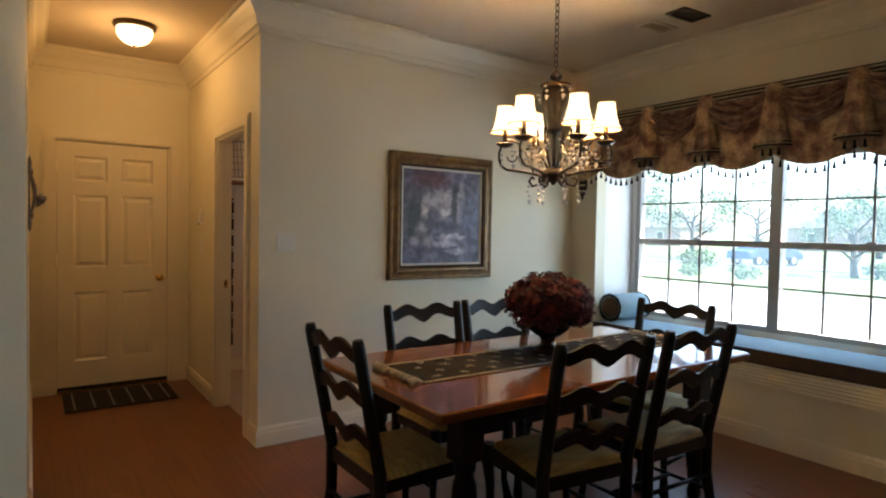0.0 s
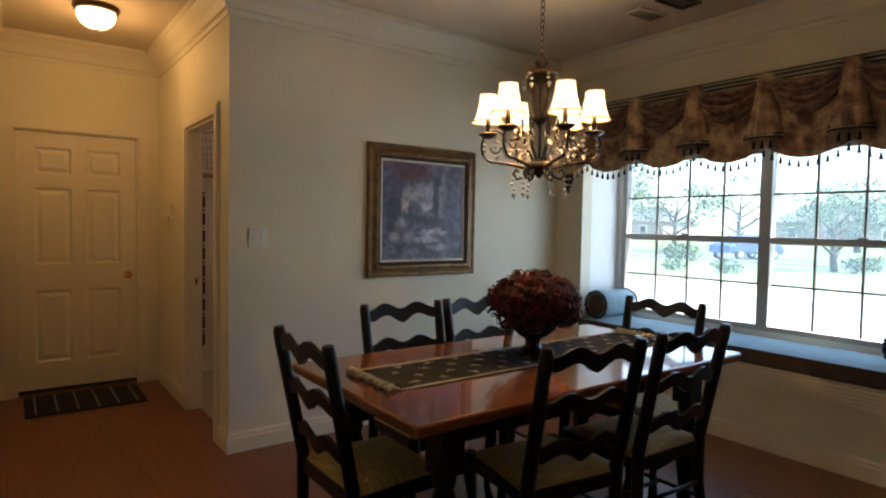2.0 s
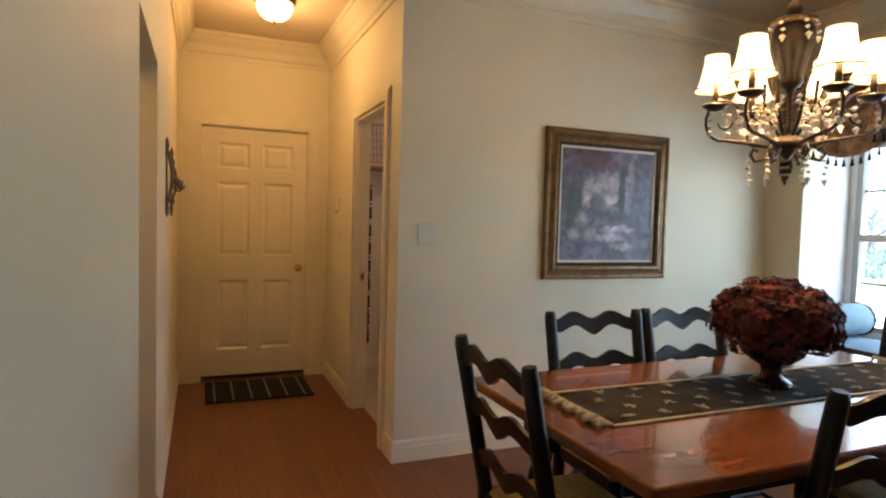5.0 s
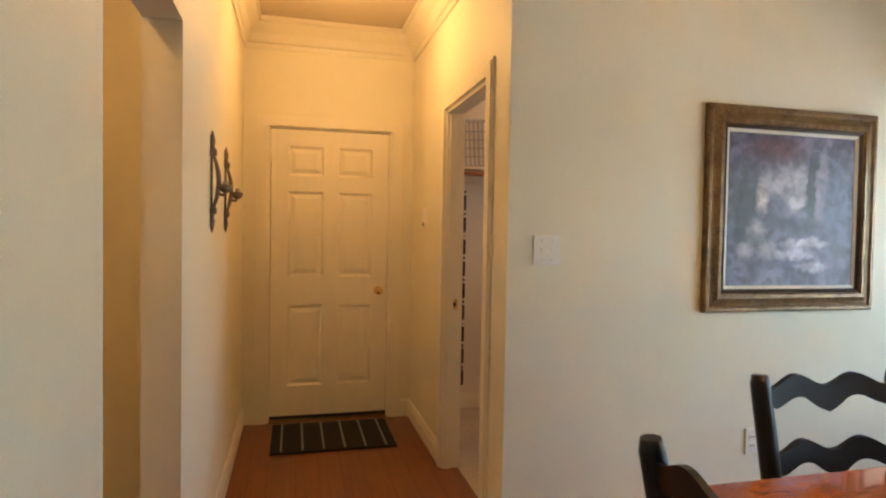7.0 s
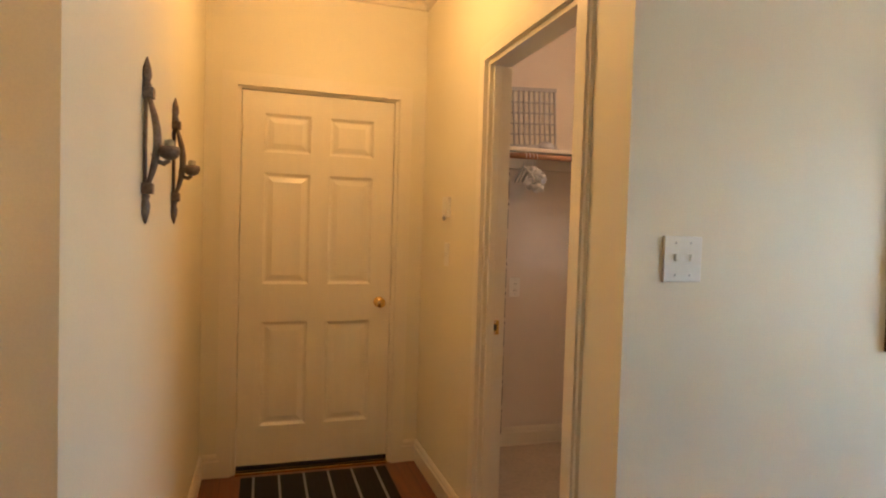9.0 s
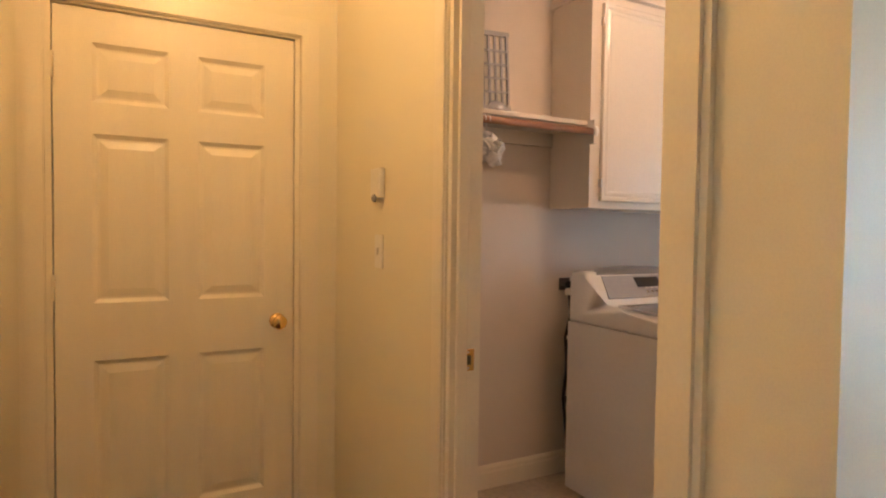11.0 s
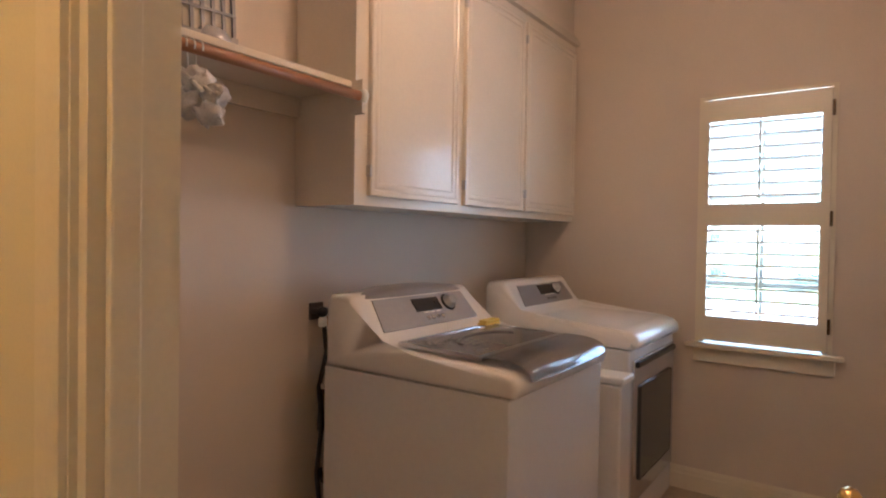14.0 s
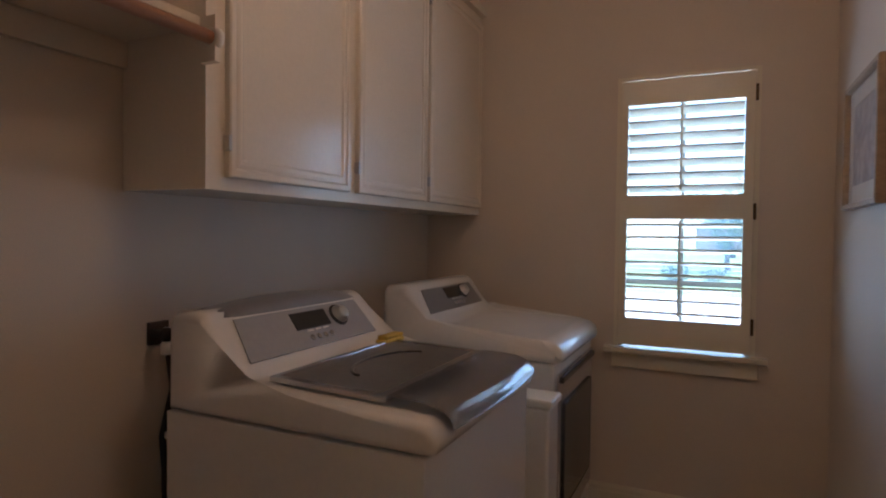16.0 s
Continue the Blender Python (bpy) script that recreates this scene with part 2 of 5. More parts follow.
def hazed_glass(name, clear, haze):
    """Window glass that dims the view, with a pale blue haze painted into it."""
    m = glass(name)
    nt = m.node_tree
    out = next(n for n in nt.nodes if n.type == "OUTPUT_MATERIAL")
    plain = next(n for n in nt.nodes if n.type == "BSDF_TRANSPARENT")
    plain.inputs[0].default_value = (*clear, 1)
    # Painted haze: a translucent layer, lit from outside, veils the view.
    veil, mix = nt.nodes.new("ShaderNodeBsdfTranslucent"), nt.nodes.new("ShaderNodeMixShader")
    veil.inputs[0].default_value = (0.50, 0.76, 0.92, 1)
    mix.inputs[0].default_value = haze
    nt.links.new(out.inputs[0].links[0].from_socket, mix.inputs[1]), nt.links.new(veil.outputs[0], mix.inputs[2])
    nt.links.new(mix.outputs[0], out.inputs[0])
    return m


HAZED = hazed_glass("hazed_window_glass", (0.44, 0.50, 0.53), 0.065)


# ---- building helpers ----
def box(bm, x0, x1, y0, y1, z0, z1, m=None):
    pts = [(x, y, z) for x in (x0, x1) for y in (y0, y1) for z in (z0, z1)]
    v = [bm.verts.new(m @ Vector(p) if m else p) for p in pts]
    made = []
    for a, b, c, d in ((0, 1, 3, 2), (4, 6, 7, 5), (0, 4, 5, 1), (2, 3, 7, 6), (0, 2, 6, 4), (1, 5, 7, 3)):
        made.append(bm.faces.new((v[a], v[b], v[c], v[d])))
    return made


def boxes(*specs):
    bm = bmesh.new()
    for s in specs:
        box(bm, *s)
    return bm


def soft_box(x0, x1, y0, y1, z0, z1, r=0.006, seg=2):
    bm = boxes((x0, x1, y0, y1, z0, z1))
    bmesh.ops.bevel(bm, geom=bm.edges[:], offset=r, segments=seg, affect="EDGES", profile=0.6)
    return bm


def lathe(profile, steps=24, m=None, caps=True):
    """profile: (radius, z) pairs turned about z."""
    bm = bmesh.new()
    rings = []
    for r, z in profile:
        ring = [bm.verts.new((r * math.cos(2 * math.pi * k / steps), r * math.sin(2 * math.pi * k / steps), z)) for k in range(steps)]
        rings.append(ring)
    for a, b in zip(rings, rings[1:]):
        for k in range(steps):
            bm.faces.new((a[k], a[(k + 1) % steps], b[(k + 1) % steps], b[k]))
    if caps:
        bm.faces.new(rings[0][::-1]), bm.faces.new(rings[-1])
    for f in bm.faces:
        f.smooth = len(f.verts) == 4
    if m:
        bmesh.ops.transform(bm, matrix=m, verts=bm.verts)
    return bm


def tube(points, r, steps=8, bm=None, taper=None):
    """A round bar along points; taper gives each point's share of r."""
    bm = bm or bmesh.new()
    pts = [Vector(p) for p in points]
    rings, side = [], None
    for i, p in enumerate(pts):
        d = (pts[min(i + 1, len(pts) - 1)] - pts[max(i - 1, 0)]).normalized()
        if side is None:
            side = d.cross(Vector((0, 0, 1)) if abs(d.z) < 0.9 else Vector((1, 0, 0))).normalized()
        side = (side - d * side.dot(d)).normalized()
        up = d.cross(side)
        k = r * (taper[i] if taper else 1)
        rings.append([bm.verts.new(p + k * (math.cos(a) * side + math.sin(a) * up)) for a in (2 * math.pi * j / steps for j in range(steps))])
    for a, b in zip(rings, rings[1:]):
        for j in range(steps):
            bm.faces.new((a[j], a[(j + 1) % steps], b[(j + 1) % steps], b[j])).smooth = True
    bm.faces.new(rings[0][::-1]), bm.faces.new(rings[-1])
    return bm


def extrude_profile(profile, start, end, inward, mitre=(0, 0)):
    """A moulding: profile pairs (out, z), run from start to end at floor level, out along inward; mitre slants its ends."""
    bm = bmesh.new()
    a, b, n = Vector(start), Vector(end), Vector(inward)
    along = (b - a).normalized()
    ends = [[bm.verts.new(p + n * o + along * (cut * o) + Vector((0, 0, z))) for o, z in profile] for p, cut in zip((a, b), mitre)]
    k = len(profile)
    for i in range(k):
        bm.faces.new((ends[0][i], ends[0][(i + 1) % k], ends[1][(i + 1) % k], ends[1][i]))
    bm.faces.new(ends[0][::-1]), bm.faces.new(ends[1])
    bmesh.ops.recalc_face_normals(bm, faces=bm.faces)
    return bm


def part(name, bm, mat, parent=None, label="", m=None):
    bmesh.ops.recalc_face_normals(bm, faces=bm.faces)
    me = bpy.data.meshes.new(name)
    bm.to_mesh(me)
    bm.free()
    me.materials.append(mat)
    ob = new(name, me)
    if m:
        ob.matrix_basis = m
    if parent:
        ob.parent = parent
    if label:
        ob["label"] = label
    return ob


def empty(name, m=None):
    ob = new(name)
    ob.empty_display_size = 0.1
    if m:
        ob.matrix_basis = m
    return ob


def structure(name, bm, mat, label, category):
    return tagged(part(name, bm, mat), label, category, "", "structure")


# ---- rooms ----
XL, XR, YP, YD, XW, TOP = 0.64, 1.815, 4.43, 6.42, 4.60, 2.77
LX, LB, LR = 4.81, 6.50, 4.63  # laundry: window wall, back wall, side wall
BACK = -1.9
structure("floor", boxes((-1.2, 4.93, BACK, 6.64, -0.12, 0)), FLOOR, "reddish brown glossy laminate plank floor", "floor")
structure("floor_laundry", boxes((1.902, LX - 0.002, LR + 0.002, LB - 0.002, 0.001, 0.006)), TILE, "beige vinyl laundry room floor", "floor")
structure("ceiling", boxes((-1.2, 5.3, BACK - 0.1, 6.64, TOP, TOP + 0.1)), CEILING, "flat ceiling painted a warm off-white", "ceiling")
structure("wall_painting", boxes((XR, XW, YP, 4.48, 0, TOP)), WALL, "plain cream painted dining room wall", "wall")
structure("wall_laundry_right", boxes((1.90, LX, 4.48, LR, 0, TOP)), LAUNDRY_WALL, "beige painted laundry room side wall", "wall")
structure("wall_hall_right", boxes((XR, 1.858, 4.48, 4.69, 0, TOP), (XR, 1.858, 5.43, 6.42, 0, TOP), (XR, 1.858, 4.69, 5.43, 2.04, TOP)), WALL, "cream painted hall wall with a doorway to the laundry", "wall")
structure("wall_laundry_front", boxes((1.858, 1.90, 4.48, 4.69, 0, TOP), (1.858, 1.90, 5.43, LB, 0, TOP), (1.858, 1.90, 4.69, 5.43, 2.04, TOP)), LAUNDRY_WALL, "beige painted laundry wall with a doorway", "wall")
structure("wall_hall_end", boxes((0.525, 0.80, YD, 6.54, 0, TOP), (1.66, 1.858, YD, 6.54, 0, TOP), (0.80, 1.66, YD, 6.54, 2.07, TOP)), WALL, "cream painted hall end wall with a door", "wall")
structure("wall_left", boxes((0.525, XL, BACK, 3.37, 0, TOP), (0.525, XL, 4.155, YD, 0, TOP), (0.525, XL, 3.37, 4.155, 1.99, TOP)), WALL, "cream painted wall with a plain cased opening", "wall")
structure("wall_laundry_back", boxes((1.858, LX, LB, 6.62, 0, TOP)), LAUNDRY_WALL, "beige painted laundry room back wall", "wall")
structure("wall_window", boxes((XW, 4.72, BACK, 1.67, 0, TOP), (XW, 4.72, 4.15, 4.48, 0, TOP), (XW, 4.72, 1.67, 4.15, 0, 0.53), (XW, 4.72, 1.67, 4.15, 2.2, TOP)), WALL, "cream painted wall with a recessed window seat", "wall")
structure("wall_laundry_window", boxes((LX, 4.93, 4.40, 4.95, 0, TOP), (LX, 4.93, 5.465, 6.62, 0, TOP), (LX, 4.93, 4.95, 5.465, 0, 0.788), (LX, 4.93, 4.95, 5.465, 2.03, TOP)), LAUNDRY_WALL, "beige painted laundry wall with a shuttered window", "wall")
# Unseen wall at an assumed depth, added to shut the room off.
structure("wall_closing", boxes((0.525, 4.72, BACK - 0.12, BACK, 0, TOP)), WALL, "unseen cream wall added to close the dining room", "wall")
structure("alcove", boxes((4.72, 5.2, 4.15, 4.23, 0.43, 2.28), (4.72, 5.2, 1.59, 1.67, 0.43, 2.28), (4.72, 5.2, 1.67, 4.15, 2.2, 2.28), (4.72, 5.2, 1.67, 4.15, 0.43, 0.53),
          (5.08, 5.18, 1.67, 1.70, 0.53, 2.2), (5.08, 5.18, 4.10, 4.15, 0.53, 2.2), (5.08, 5.18, 1.70, 4.10, 0.53, 0.675), (5.08, 5.18, 1.70, 4.10, 1.97, 2.2)), ALCOVEPAINT, "white painted window seat alcove", "alcove")
structure("soffit_laundry", boxes((2.99, LX - 0.001, 6.21, LB - 0.001, 2.482, TOP - 0.001)), LAUNDRY_WALL, "beige soffit above the laundry cabinets", "soffit")
for name, spec in (("far", (-0.62, -0.5, 2.4, 6.0, 0, TOP)), ("near", (-0.5, 0.525, 2.4, 2.52, 0, TOP)), ("end", (-0.5, 0.525, 5.2, 5.32, 0, TOP))):
    structure("wall_passage_" + name, boxes(spec), WALL, "warm cream wall of the side passage", "wall")

# mouldings
CROWN = [(0, TOP - 0.19), (0.012, TOP - 0.19), (0.016, TOP - 0.16), (0.03, TOP - 0.15), (0.05, TOP - 0.10), (0.085, TOP - 0.06), (0.10, TOP - 0.035), (0.115, TOP - 0.03), (0.115, TOP - 0.001), (0, TOP - 0.001)]
BASE = [(0, 0), (0.016, 0), (0.016, 0.085), (0.012, 0.092), (0.012, 0.108), (0.005, 0.122), (0, 0.122)]


def moulding(name, profile, start, end, inward, label, category, mitre=(0, 0)):
    return structure(name, extrude_profile(profile, (*start, 0), (*end, 0), (*inward, 0), mitre), CROWNPAINT if profile is CROWN else TRIM, label, category)


for name, a, b, n, cut in (("hall_left", (XL, BACK), (XL, YD), (1, 0), (0, -1)), ("hall_end", (XL, YD), (XR, YD), (0, -1), (1, -1)), ("hall_right", (XR, YP), (XR, YD), (-1, 0), (-1, -1)),
                           ("dining", (XR, YP), (XW, YP), (0, -1), (-1, -1)), ("window", (XW, BACK), (XW, YP), (-1, 0), (0, -1))):
    moulding("crown_" + name, CROWN, a, b, n, "cream painted stepped crown moulding", "crown moulding", cut)
for name, a, b, n in (("hall_left", (XL, 4.155), (XL, YD), (1, 0)), ("near_left", (XL, BACK), (XL, 3.37), (1, 0)), ("hall_end_left", (XL + 0.016, YD), (0.745, YD), (0, -1)), ("hall_end_right", (1.715, YD), (XR - 0.016, YD), (0, -1)),
                      ("hall_right", (XR, 5.507), (XR, YD), (-1, 0)), ("hall_corner", (XR, YP - 0.016), (XR, 4.613), (-1, 0)), ("dining", (XR, YP), (XW - 0.016, YP), (0, -1)),
                      ("window", (XW, BACK), (XW, YP), (-1, 0)), ("laundry_back", (1.902, LB), (LX - 0.02, LB), (0, -1)), ("laundry_window", (LX, LR), (LX, LB - 0.02), (-1, 0)), ("laundry_right", (2.0, LR), (LX - 0.02, LR), (0, 1))):
    moulding("baseboard_" + name, BASE, a, b, n, "white painted baseboard with a stepped top", "baseboard")


# ---- doors ----
def nested(bm, rects):
    """Nested rectangles (x0, x1, z0, z1, y) joined ring by ring, the last one closed."""
    rings = [[bm.verts.new(p) for p in ((a, y, c), (b, y, c), (b, y, d), (a, y, d))] for a, b, c, d, y in rects]
    for p, q in zip(rings, rings[1:]):
        for k in range(4):
            bm.faces.new((p[k], p[(k + 1) % 4], q[(k + 1) % 4], q[k]))
    bm.faces.new(rings[-1])


def panel_door(name, w, h, m, label, knob_x, knob_both=True):
    """A six-panel door: its face in the plane y = 0 towards -y, from x = 0 to w."""
    root = tagged(empty(name, m), label, "door", "", "structure")
    s, t = 0.115 * w / 0.82, 0.035
    mid = w / 2
    cols = ((s, mid - 0.05), (mid + 0.05, w - s))
    rows = ((0.235, 0.80), (1.005, 1.60), (1.71, h - 0.115))
    bm = boxes((0, s, 0, t, 0, h), (w - s, w, 0, t, 0, h), (mid - 0.05, mid + 0.05, 0, t, 0, h))
    edges = [0, *[z for r in rows for z in r], h]
    for c0, c1 in cols:
        for z0, z1 in zip(edges[::2], edges[1::2]):
            box(bm, c0, c1, 0, t, z0, z1)
    part("slab", bm, DOOR, root)
    for c0, c1 in cols:
        for z0, z1 in rows:
            bm = bmesh.new()
            nested(bm, [(c0, c1, z0, z1, 0.001), (c0 + 0.014, c1 - 0.014, z0 + 0.014, z1 - 0.014, 0.012), (c0 + 0.022, c1 - 0.022, z0 + 0.022, z1 - 0.022, 0.012), (c0 + 0.048, c1 - 0.048, z0 + 0.048, z1 - 0.048, 0.003)])
            nested(bm, [(c0, c1, z0, z1, t - 0.001), (c0 + 0.014, c1 - 0.014, z0 + 0.014, z1 - 0.014, t - 0.012), (c0 + 0.048, c1 - 0.048, z0 + 0.048, z1 - 0.048, t - 0.003)])
            part("panel", bm, DOOR, root)
    knob = [(0.031, 0), (0.031, 0.004), (0.026, 0.008), (0.011, 0.012), (0.010, 0.03), (0.016, 0.036), (0.026, 0.042), (0.029, 0.052), (0.026, 0.062), (0.015, 0.068), (0.004, 0.069)]
    part("knob", lathe(knob, 20, pose(knob_x, 0, 0.905, 90)), BRASS, root, "polished brass door knob")
    if knob_both:
        part("knob", lathe(knob, 20, pose(knob_x, t, 0.905, -90)), BRASS, root, "polished brass door knob")
    return root


def casing(name, lo, hi, head, plane, axis, out, label, w=0.075):
    """Casing round a doorway between lo and hi: axis 'x' or 'y' along the wall, out the way it stands proud."""
    root = tagged(empty(name), label, "door casing", "", "structure")
    for a, b, c, d in ((lo - w, lo, 0, head + w), (hi, hi + w, 0, head + w), (lo, hi, head, head + w)):
        bm = bmesh.new()
        upright = d - c > b - a
        for e, k in ((0.0, 0.012), (0.014, 0.02)):
            i = 0.004 if e else 0.0
            a1, b1 = (a + (e if a < lo else i), b - (e if a >= hi else i)) if upright else (a - i, b + i)
            p0, p1 = sorted((plane, plane + out * k))
            c1, d1 = c + (0 if upright else i), d - e
            if axis == "x":
                box(bm, a1, b1, p0, p1, c1, d1)
            else:
                box(bm, p0, p1, a1, b1, c1, d1)
        part("side_casing" if upright else "head_casing", bm, TRIM, root)
    return root


door = panel_door("door_1", 0.815, 2.03, pose(0.823, YD + 0.012, 0.018), "closed white six-panel door with a brass knob", 0.752, False)
for z in (0.25, 1.02, 1.78):
    part("hinge", lathe([(0.007, 0), (0.009, 0.002), (0.009, 0.088), (0.007, 0.09)], 10, pose(-0.006, -0.004, z)), TRIM, door, "painted door hinge")
# Black strip stands in for the shaded gap at the door's foot.
part("door_gap_strip", soft_box(0.0, 0.815, -0.009, -0.0005, 0.001, 0.026, 0.002, 1), RUBBER, door, "black strip drawn for the shaded gap under the door")
part("dead_latch", soft_box(0.8152, 0.8175, 0.002, 0.02, 0.88, 0.94, 0.001, 1), BRASS, door)
structure("door_jamb_hall_end", boxes((0.80, 0.819, YD, 6.54, 0, 2.052), (1.641, 1.66, YD, 6.54, 0, 2.052), (0.80, 1.66, YD, 6.54, 2.052, 2.07)), TRIM, "white painted door jamb", "door jamb")
casing("casing_hall_end", 0.80, 1.66, 2.06, YD, "x", -1, "white moulded door casing", 0.075)
structure("threshold", soft_box(0.819, 1.641, YD - 0.02, YD + 0.06, 0, 0.016, 0.004), BRASS, "brass door threshold on the floor", "threshold")
# Unseen wall, added to keep outside light from the door's gaps.
structure("wall_door_seal", boxes((0.5, 2.0, 6.56, 6.62, 0, TOP)), WALL, "unseen added wall sealing off the hall door", "wall")

casing("casing_laundry", 4.69, 5.43, 2.04, XR, "y", -1, "white moulded casing round the laundry doorway")
casing("casing_laundry_inside", 4.69, 5.43, 2.04, 1.90, "y", 1, "white moulded casing inside the laundry", 0.057)
jamb = tagged(empty("door_jamb_laundry"), "white painted laundry door jamb", "door jamb", "", "structure")
for spec in ((XR - 0.004, 1.904, 4.69, 4.708, 0, 2.022), (XR - 0.004, 1.904, 5.412, 5.43, 0, 2.022), (XR - 0.004, 1.904, 4.69, 5.43, 2.022, 2.04)):
    part("jamb_board", boxes(spec), TRIM, jamb)
for spec in ((1.828, 1.86, 5.400, 5.412, 0, 2.022), (1.828, 1.86, 4.708, 4.72, 0, 2.022)):
    part("door_stop", soft_box(*spec, 0.003, 2), TRIM, jamb)
strike = tagged(empty("strike_plate", pose(1.868, 5.412, 0.942)), "worn brass strike plate on the door jamb", "strike plate")
part("plate", soft_box(-0.019, 0.019, -0.003, 0, -0.03, 0.03, 0.001, 1), BRASS, strike)
# Black block on the plate stands in for the shade inside the hole.
part("latch_hole_shade", boxes((-0.008, 0.008, -0.0045, -0.003, -0.013, 0.013)), RUBBER, strike, "black block drawn for the shaded latch hole")
for z in (-0.022, 0.022):
    part("screw", lathe([(0.004, 0), (0.003, 0.0015)], 8, pose(0, -0.003, z, 90)), STEEL, strike)
laundry_door = panel_door("door_2", 0.735, 2.0, pose(1.928, 4.665, 0.012, 0, 0, 4.5), "open white six-panel door against the laundry wall", 0.672)

# ---- hall things ----
lamp = tagged(empty("ceiling_light", pose(1.25, 5.41, TOP)), "flush ceiling light with a lit frosted glass bowl", "ceiling light")
part("canopy", lathe([(0.135, 0), (0.138, -0.012), (0.130, -0.028), (0.118, -0.034), (0.112, -0.03), (0.112, 0)], 40), BRONZE, lamp, "bronze metal ceiling plate")
part("bowl", lathe([(0.112, -0.028), (0.116, -0.045), (0.112, -0.075), (0.095, -0.105), (0.066, -0.128), (0.03, -0.142), (0.006, -0.145)], 40), GLOBE, lamp, "lit frosted glass bowl")
part("finial", lathe([(0.012, -0.143), (0.014, -0.15), (0.008, -0.158), (0.003, -0.168)], 12), BRONZE, lamp)
bulb("hall_lamp", (1.25, 5.41, 2.49), HALL_LAMP, WARM, 0.1)
copy_thing(lamp, pose(3.1, 5.3, TOP))
bulb("laundry_lamp", (3.1, 5.3, 2.54), LAUNDRY_LAMP, (1.0, 0.60, 0.34), 0.1)

mat = tagged(empty("door_mat", pose(1.235, 6.075, 0)), "black ribbed door mat with pale stripes on the floor", "door mat")
part("mat_body", soft_box(-0.385, 0.385, -0.275, 0.275, 0, 0.012, 0.005), MATDARK, mat)
for k in range(24):
    x = -0.36 + k * 0.0313
    part("rib", boxes((x - 0.004, x + 0.004, -0.262, 0.262, 0.0115, 0.0145)), MATDARK, mat)
for k in range(6):
    x = -0.32 + k * 0.128
    part("stripe", soft_box(x - 0.006, x + 0.006, -0.255, 0.262, 0.0125, 0.0165, 0.001, 1), MATLINE, mat, "pale woven stripe")


def wall_sconce(m, label):
    """An iron wall sconce: a bowed strap with finials and a candle cup, standing out along +x."""
    root = tagged(empty("wall_sconce", m), label, "wall sconce", "wall sconces in the hall")
    strap = [(0.006 + 0.028 * math.sin(math.pi * k / 16), 0, -0.132 + 0.264 * k / 16) for k in range(17)]
    part("strap", tube(strap, 0.0085, 10, None, [0.45 + 0.75 * math.sin(math.pi * k / 16) for k in range(17)]), IRON, root)
    part("back_bar", tube([(0.006, 0, -0.15), (0.006, 0, 0.15)], 0.005), IRON, root)
    for s in (1, -1):
        part("finial", lathe([(0.004, 0), (0.012, 0.006), (0.008, 0.016), (0.012, 0.03), (0.010, 0.05), (0.002, 0.078)], 12, pose(0.008, 0, 0.132 * s, 0 if s > 0 else 180)), IRON, root)
        part("collar", soft_box(-0.002, 0.026, -0.016, 0.016, 0.120 * s - 0.014, 0.120 * s + 0.014, 0.004), IRON, root)
    part("arm", tube([(0.025, 0, -0.03), (0.035, 0.0, -0.05), (0.05, 0, -0.055), (0.062, 0, -0.045)], 0.007), IRON, root)
    part("cup", lathe([(0.008, 0), (0.02, 0.006), (0.027, 0.02), (0.024, 0.034), (0.018, 0.034), (0.018, 0.02)], 14, pose(0.062, 0, -0.045)), IRON, root, "small pewter candle cup")
    part("candle", lathe([(0.012, 0), (0.012, 0.03), (0.004, 0.034)], 12, pose(0.062, 0, -0.026)), IVORY, root, "short ivory candle")
    return root


wall_sconce(pose(XL, 4.79, 1.545), "dark wrought iron wall sconce with a candle cup")
wall_sconce(pose(XL, 5.30, 1.545), "dark wrought iron wall sconce nearer the door")

key_box = tagged(empty("alarm_sensor", pose(XR, 5.93, 1.505)), "ivory wall sensor with a round lens on the hall wall", "alarm sensor")
part("housing", soft_box(-0.022, 0, -0.042, 0.042, -0.10, 0.0, 0.006), WHITEPLASTIC, key_box)
part("lens", lathe([(0.013, 0), (0.014, 0.006), (0.009, 0.011), (0.003, 0.012)], 14, pose(-0.02, -0.005, -0.103, 0, -90)), GREYPANEL, key_box, "small round metal lens")
switch = tagged(empty("light_switch", pose(XR, 5.93, 1.22)), "single ivory light switch on the hall wall", "light switch")
part("plate", soft_box(-0.006, 0, -0.035, 0.035, -0.058, 0.058, 0.003), WHITEPLASTIC, switch)
part("toggle", soft_box(-0.014, -0.005, -0.005, 0.005, -0.012, 0.012, 0.002), WHITEPLASTIC, switch)


